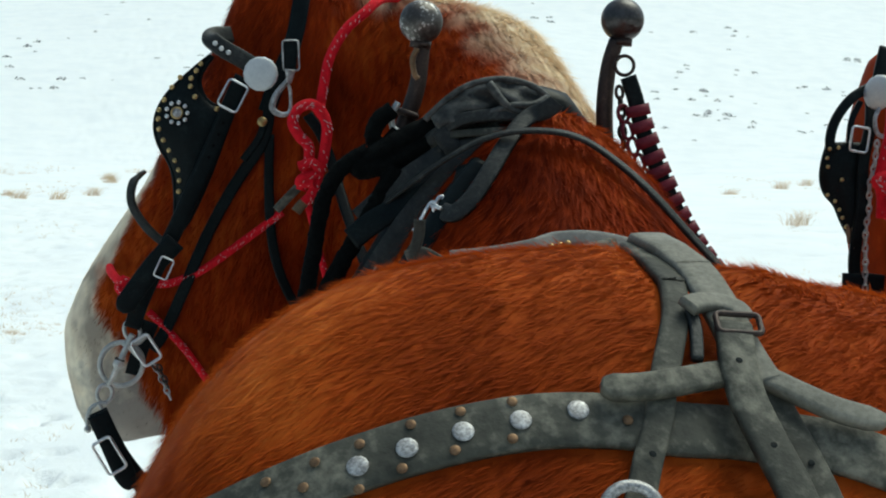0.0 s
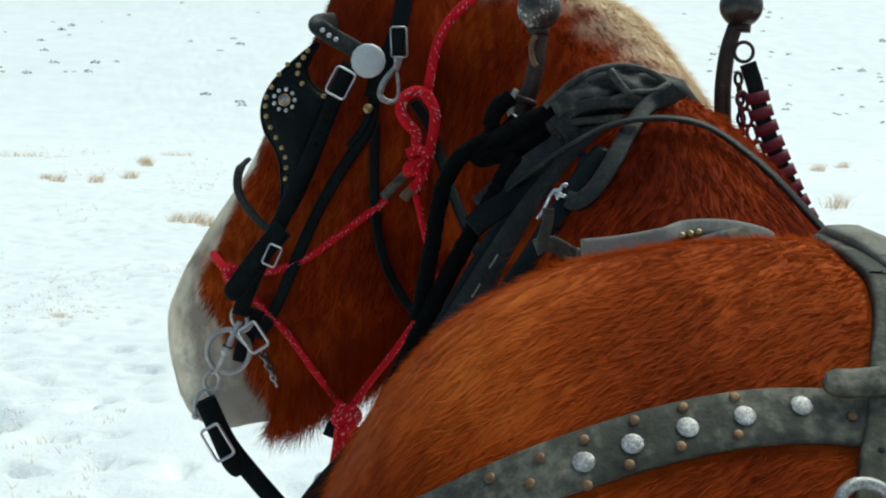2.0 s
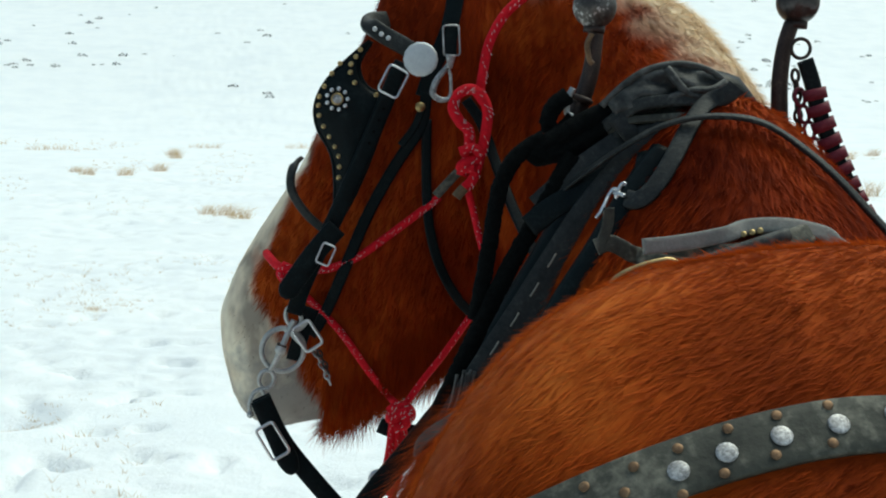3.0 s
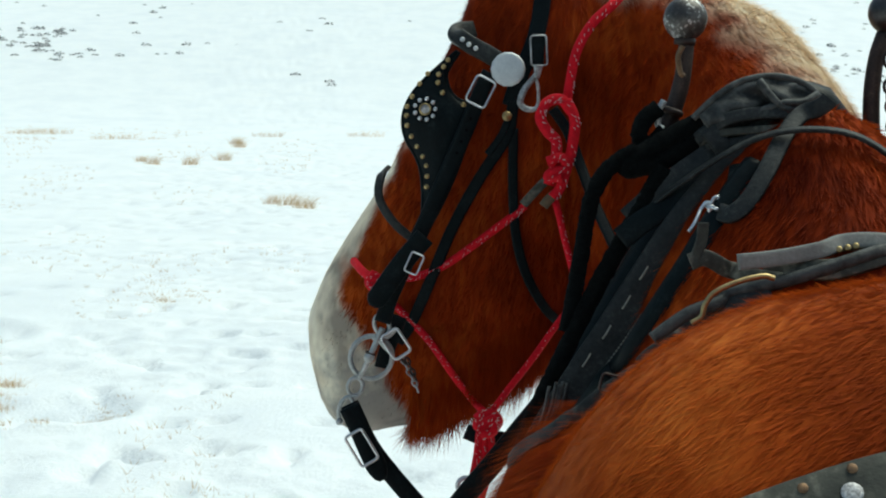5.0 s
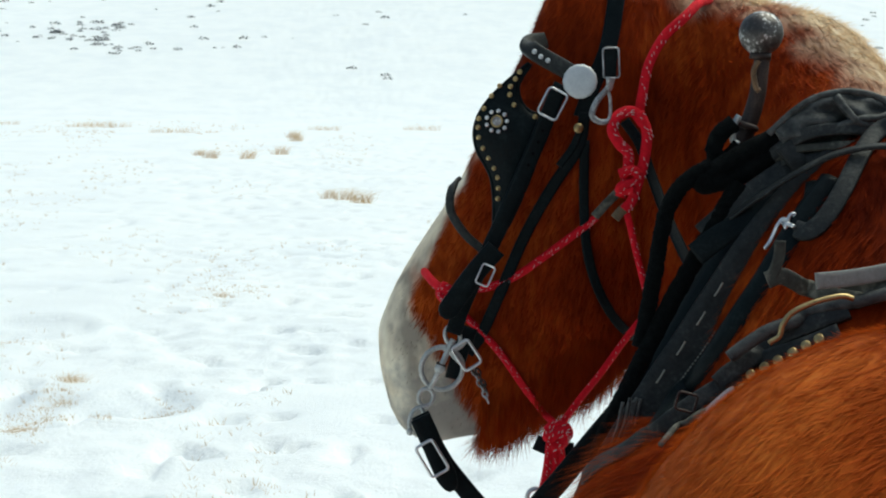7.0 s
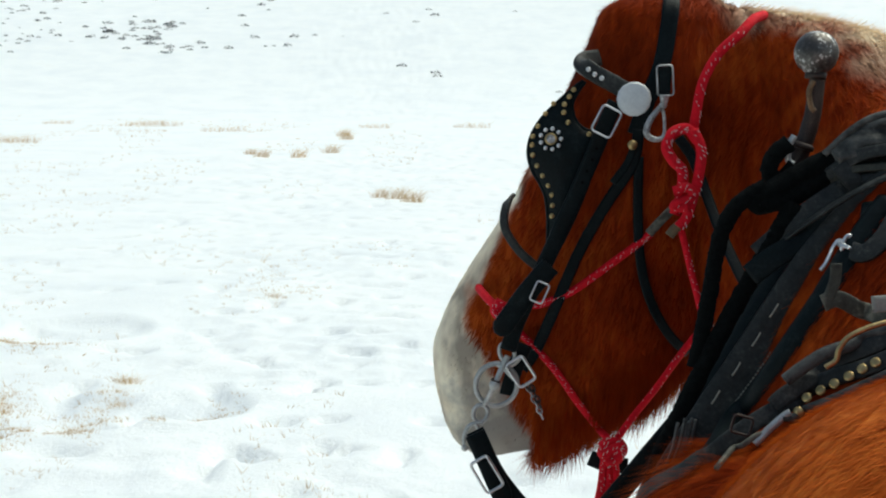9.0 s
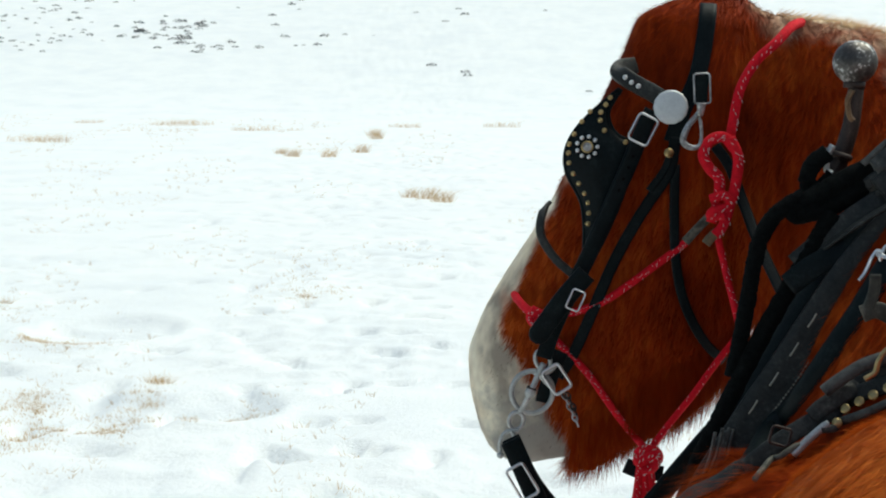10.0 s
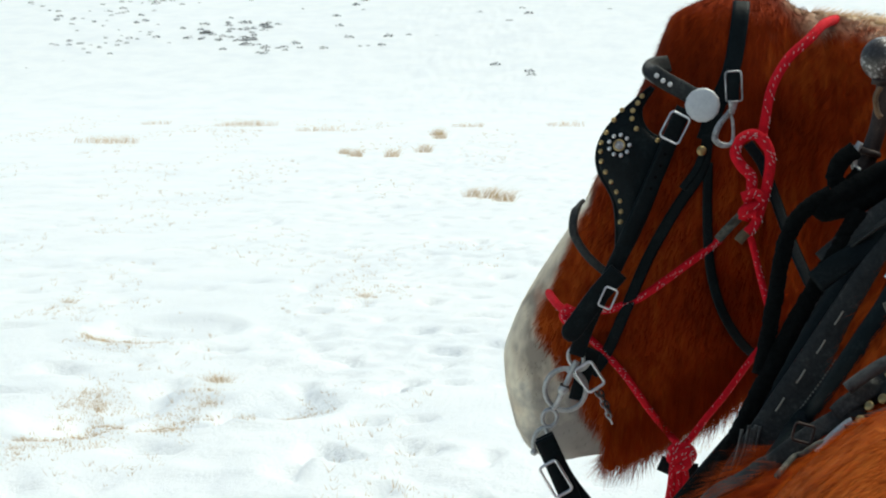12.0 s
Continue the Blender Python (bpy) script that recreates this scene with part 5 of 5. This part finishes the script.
# flattened grass along the near edges of the hollows: two ends, count, spread
for ax, ay, bx, by, n, wide in (
        (-3.24, 11.28, -2.95, 11.02, 170, 0.05), (-2.95, 11.02, -2.66, 10.98, 260, 0.05), (-2.66, 10.98, -2.45, 11.25, 90, 0.04),
        (-2.66, 7.90, -2.30, 7.98, 520, 0.06), (-2.30, 7.98, -2.10, 8.16, 260, 0.05), (-2.70, 9.04, -2.50, 9.14, 260, 0.05),
        (-2.64, 8.68, -2.40, 8.60, 150, 0.06), (-2.06, 8.80, -1.85, 8.20, 260, 0.07), (-1.90, 8.14, -1.80, 8.20, 160, 0.04),
        (-1.50, 8.34, -1.40, 8.54, 170, 0.035), (-1.42, 8.54, -1.20, 8.95, 110, 0.05), (-2.02, 9.10, -1.86, 9.26, 90, 0.05),
        (-3.98, 12.40, -3.80, 12.60, 60, 0.08), (-1.40, 13.40, -1.05, 13.80, 90, 0.12), (-2.50, 7.60, -2.62, 7.20, 60, 0.06)):
    for _ in range(n):
        k = rng.random()
        spots.append((ax + (bx - ax) * k + rng.gauss(0, 1.3 * wide), ay + (by - ay) * k + 0.10 + rng.gauss(0, 2.6 * wide), rng.uniform(0.010, 0.034)))
strewn("dry_stubble", "thin dry grass stalks scattered through the snow", "grass", spots, stalk, DRY_GRASS)


def shrub(verts, faces, x, y, z, size):
    """A low mound of twigs, wider than high, half buried in snow."""
    for _ in range(56):
        a, d = rng.uniform(0, 6.283), math.sqrt(rng.random())
        px, py = x + size * d * math.cos(a), y + size * 0.8 * d * math.sin(a)
        pz = z + size * 0.55 * rng.random() * (1.15 - d * d)
        k, w = len(verts), size * rng.uniform(0.12, 0.28)
        for _ in range(3):
            verts.append((px + rng.uniform(-w, w), py + rng.uniform(-w, w), pz + rng.uniform(-w, w)))
        faces.append((k, k + 1, k + 2))


spots = []
for (x, y), n, sx, sy, size in (
        *[(c, 7, 1.0, 1.8, 0.33) for c in [(-24.6, 120.9), (-23.6, 123.8), (-21.3, 125.3), (-20.5, 116.2), (-18.6, 115.5), (-21.5, 117.4), (-22.4, 122.0), (-19.8, 121.4)]],
        *[(c, 6, 1.8, 2.4, 0.25) for c in [(-43.7, 136.7), (-39.2, 130.1), (-36.3, 125.1), (-34.3, 126.1), (-31.3, 122.5), (-31.0, 116.9), (-32.4, 115.8), (-33.3, 133.4), (-32.6, 136.8), (-31.3, 137.7), (-30.0, 139.2), (-33.9, 114.8), (-28.2, 118.2), (-26.0, 119.0)]],
        *[(c, 3, 1.2, 2.0, 0.32) for c in [(-17.0, 116.0), (-16.3, 131.1), (-14.5, 120.3), (-12.1, 117.9), (-10.2, 121.2), (-15.0, 137.4), (-1.1, 128.0), (0.6, 110.1)]],
        *[(c, 4, 1.0, 1.8, 0.32) for c in [(39.2, 115.3), (41.0, 123.5), (40.6, 116.5), (45.0, 110.7), (42.8, 132.2), (53.8, 152.0), (53.3, 127.1), (61.3, 141.1), (35.3, 159.0), (37.7, 120.8)]],
        *[(c, 4, 3.5, 5.0, 0.26) for c in [(45.2, 121.8), (49.2, 117.3), (48.6, 137.0), (32.5, 105.0), (39.5, 116.0)]],
        ((20, 150), 14, 45, 30, 0.28), ((-35, 165), 40, 30, 28, 0.26)):
    for _ in range(n):
        spots.append((rng.gauss(x, sx), max(92, rng.gauss(y, sy)), size * rng.uniform(0.5, 1.35)))
strewn("sagebrush", "dark low sagebrush dotting the snowy hillside", "shrubs", spots, shrub, SAGE)


# ---- the shag of the near form, in its one mesh ----
def add_shag(form, count):
    from mathutils.kdtree import KDTree
    tree = KDTree(len(CLEAR))
    for i, (p, r) in enumerate(CLEAR):
        tree.insert(p, i)
    tree.balance()
    me = form.data
    r = random.Random(3)
    faces, weights = [], []
    for f in me.polygons:
        c = f.center
        if c.z < 1.2 or c.x > 1.15 or (1.25 < c.y < 1.5) or c.y > 2.75 or (f.normal.y > 0.55 and c.z < 1.9):
            continue
        faces.append(f.index)
        weights.append(f.area * (4.2 if c.y < 1.3 else 2.5 if c.y > 2.3 and 0.2 < c.x < 0.5 and c.z < 1.45 else 1.5))
    chosen = r.choices(faces, weights, k=count)
    verts, tris, pale, cream = [], [], [], []
    base = len(me.vertices)
    for i in chosen:
        f = me.polygons[i]
        vs = [me.vertices[k].co for k in f.vertices]
        a, b = r.random(), r.random()
        p = vs[0].lerp(vs[1], a).lerp(vs[-1].lerp(vs[2 % len(vs)], a), b)
        n = f.normal
        q = paleness(p)
        if q > 0.5 and p.x < 0.3 and r.random() < 0.8:
            continue
        if p.y < 1.6:
            flow, long_, w = Vector((-0.8, -0.35, -0.35)), 0.015, 0.00055
        elif p.y < 2.2 and p.x > 0.4:
            flow, long_, w = Vector((-0.5 + 0.8 * max(0.0, min(1.0, (p.x - 0.62) / 0.2 + 0.4 * noise.noise(p * 9))), -0.5, -0.8)), 0.020, 0.0011
        elif p.x > 0.55 and p.z > 1.8:
            flow, long_, w = Vector((0.2, -0.5, -0.6)), 0.030, 0.0009
        else:
            low = p.z - (1.315 + 0.56 * max(0.0, p.x - 0.22))
            fringe = max(0.0, min(1.0, 1 - low / 0.05)) if p.x > 0.2 else 0.0
            flow, long_, w = Vector((-0.35 + 0.3 * fringe, -0.1, -1.0)), 0.016 + 0.058 * fringe, 0.0010
            if q > 0.5 and p.x < 0.25:
                long_ = 0.006
        flow = flow - n * flow.dot(n)
        wave = noise.noise(p * 16)
        if p.y < 1.6:
            flow = flow.normalized() + 0.20 * noise.noise_vector(p * 48)
        d = (flow.normalized() + n * ((0.20 if p.y < 1.6 else 0.30) + 0.16 * wave) + Vector((r.gauss(0, 0.16), r.gauss(0, 0.16), r.gauss(0, 0.16)))).normalized()
        tip = p + d * long_ * r.uniform(0.6, 1.25)
        blocked = False
        for s in (p, tip):
            _, k, dist = tree.find(s)
            if dist < CLEAR[k][1]:
                blocked = True
        if blocked:
            continue
        side = d.cross(n).normalized() * w * r.uniform(0.7, 1.4)
        k = base + len(verts)
        verts += [p - side, p + side, tip]
        pale += [q, q, q]
        cream += [creaminess(p)] * 3
        tris.append((k, k + 1, k + 2))
    old = [v.co.copy() for v in me.vertices]
    polys = [tuple(f.vertices) for f in me.polygons]
    oldpale = [paleness(v) for v in old]
    full = bpy.data.meshes.new("horse_stand_in")
    full.from_pydata(old + verts, [], polys + tris)
    full.polygons.foreach_set("use_smooth", [True] * len(polys) + [False] * len(tris))
    full.materials.append(COAT)
    full.materials.append(STRANDS)
    full.polygons.foreach_set("material_index", [0] * len(polys) + [1] * len(tris))
    vals = full.attributes.new("pale", "FLOAT", "POINT")
    vals.data.foreach_set("value", oldpale + pale)
    vals = full.attributes.new("cream", "FLOAT", "POINT")
    vals.data.foreach_set("value", [creaminess(v) for v in old] + cream)
    # weights of the painted light on the rump
    vals = full.attributes.new("lit_ginger", "FLOAT", "POINT")
    vals.data.foreach_set("value", [lit_gingerness(v) for v in old + verts])
    form.data = full


add_shag(near_form, 240000)
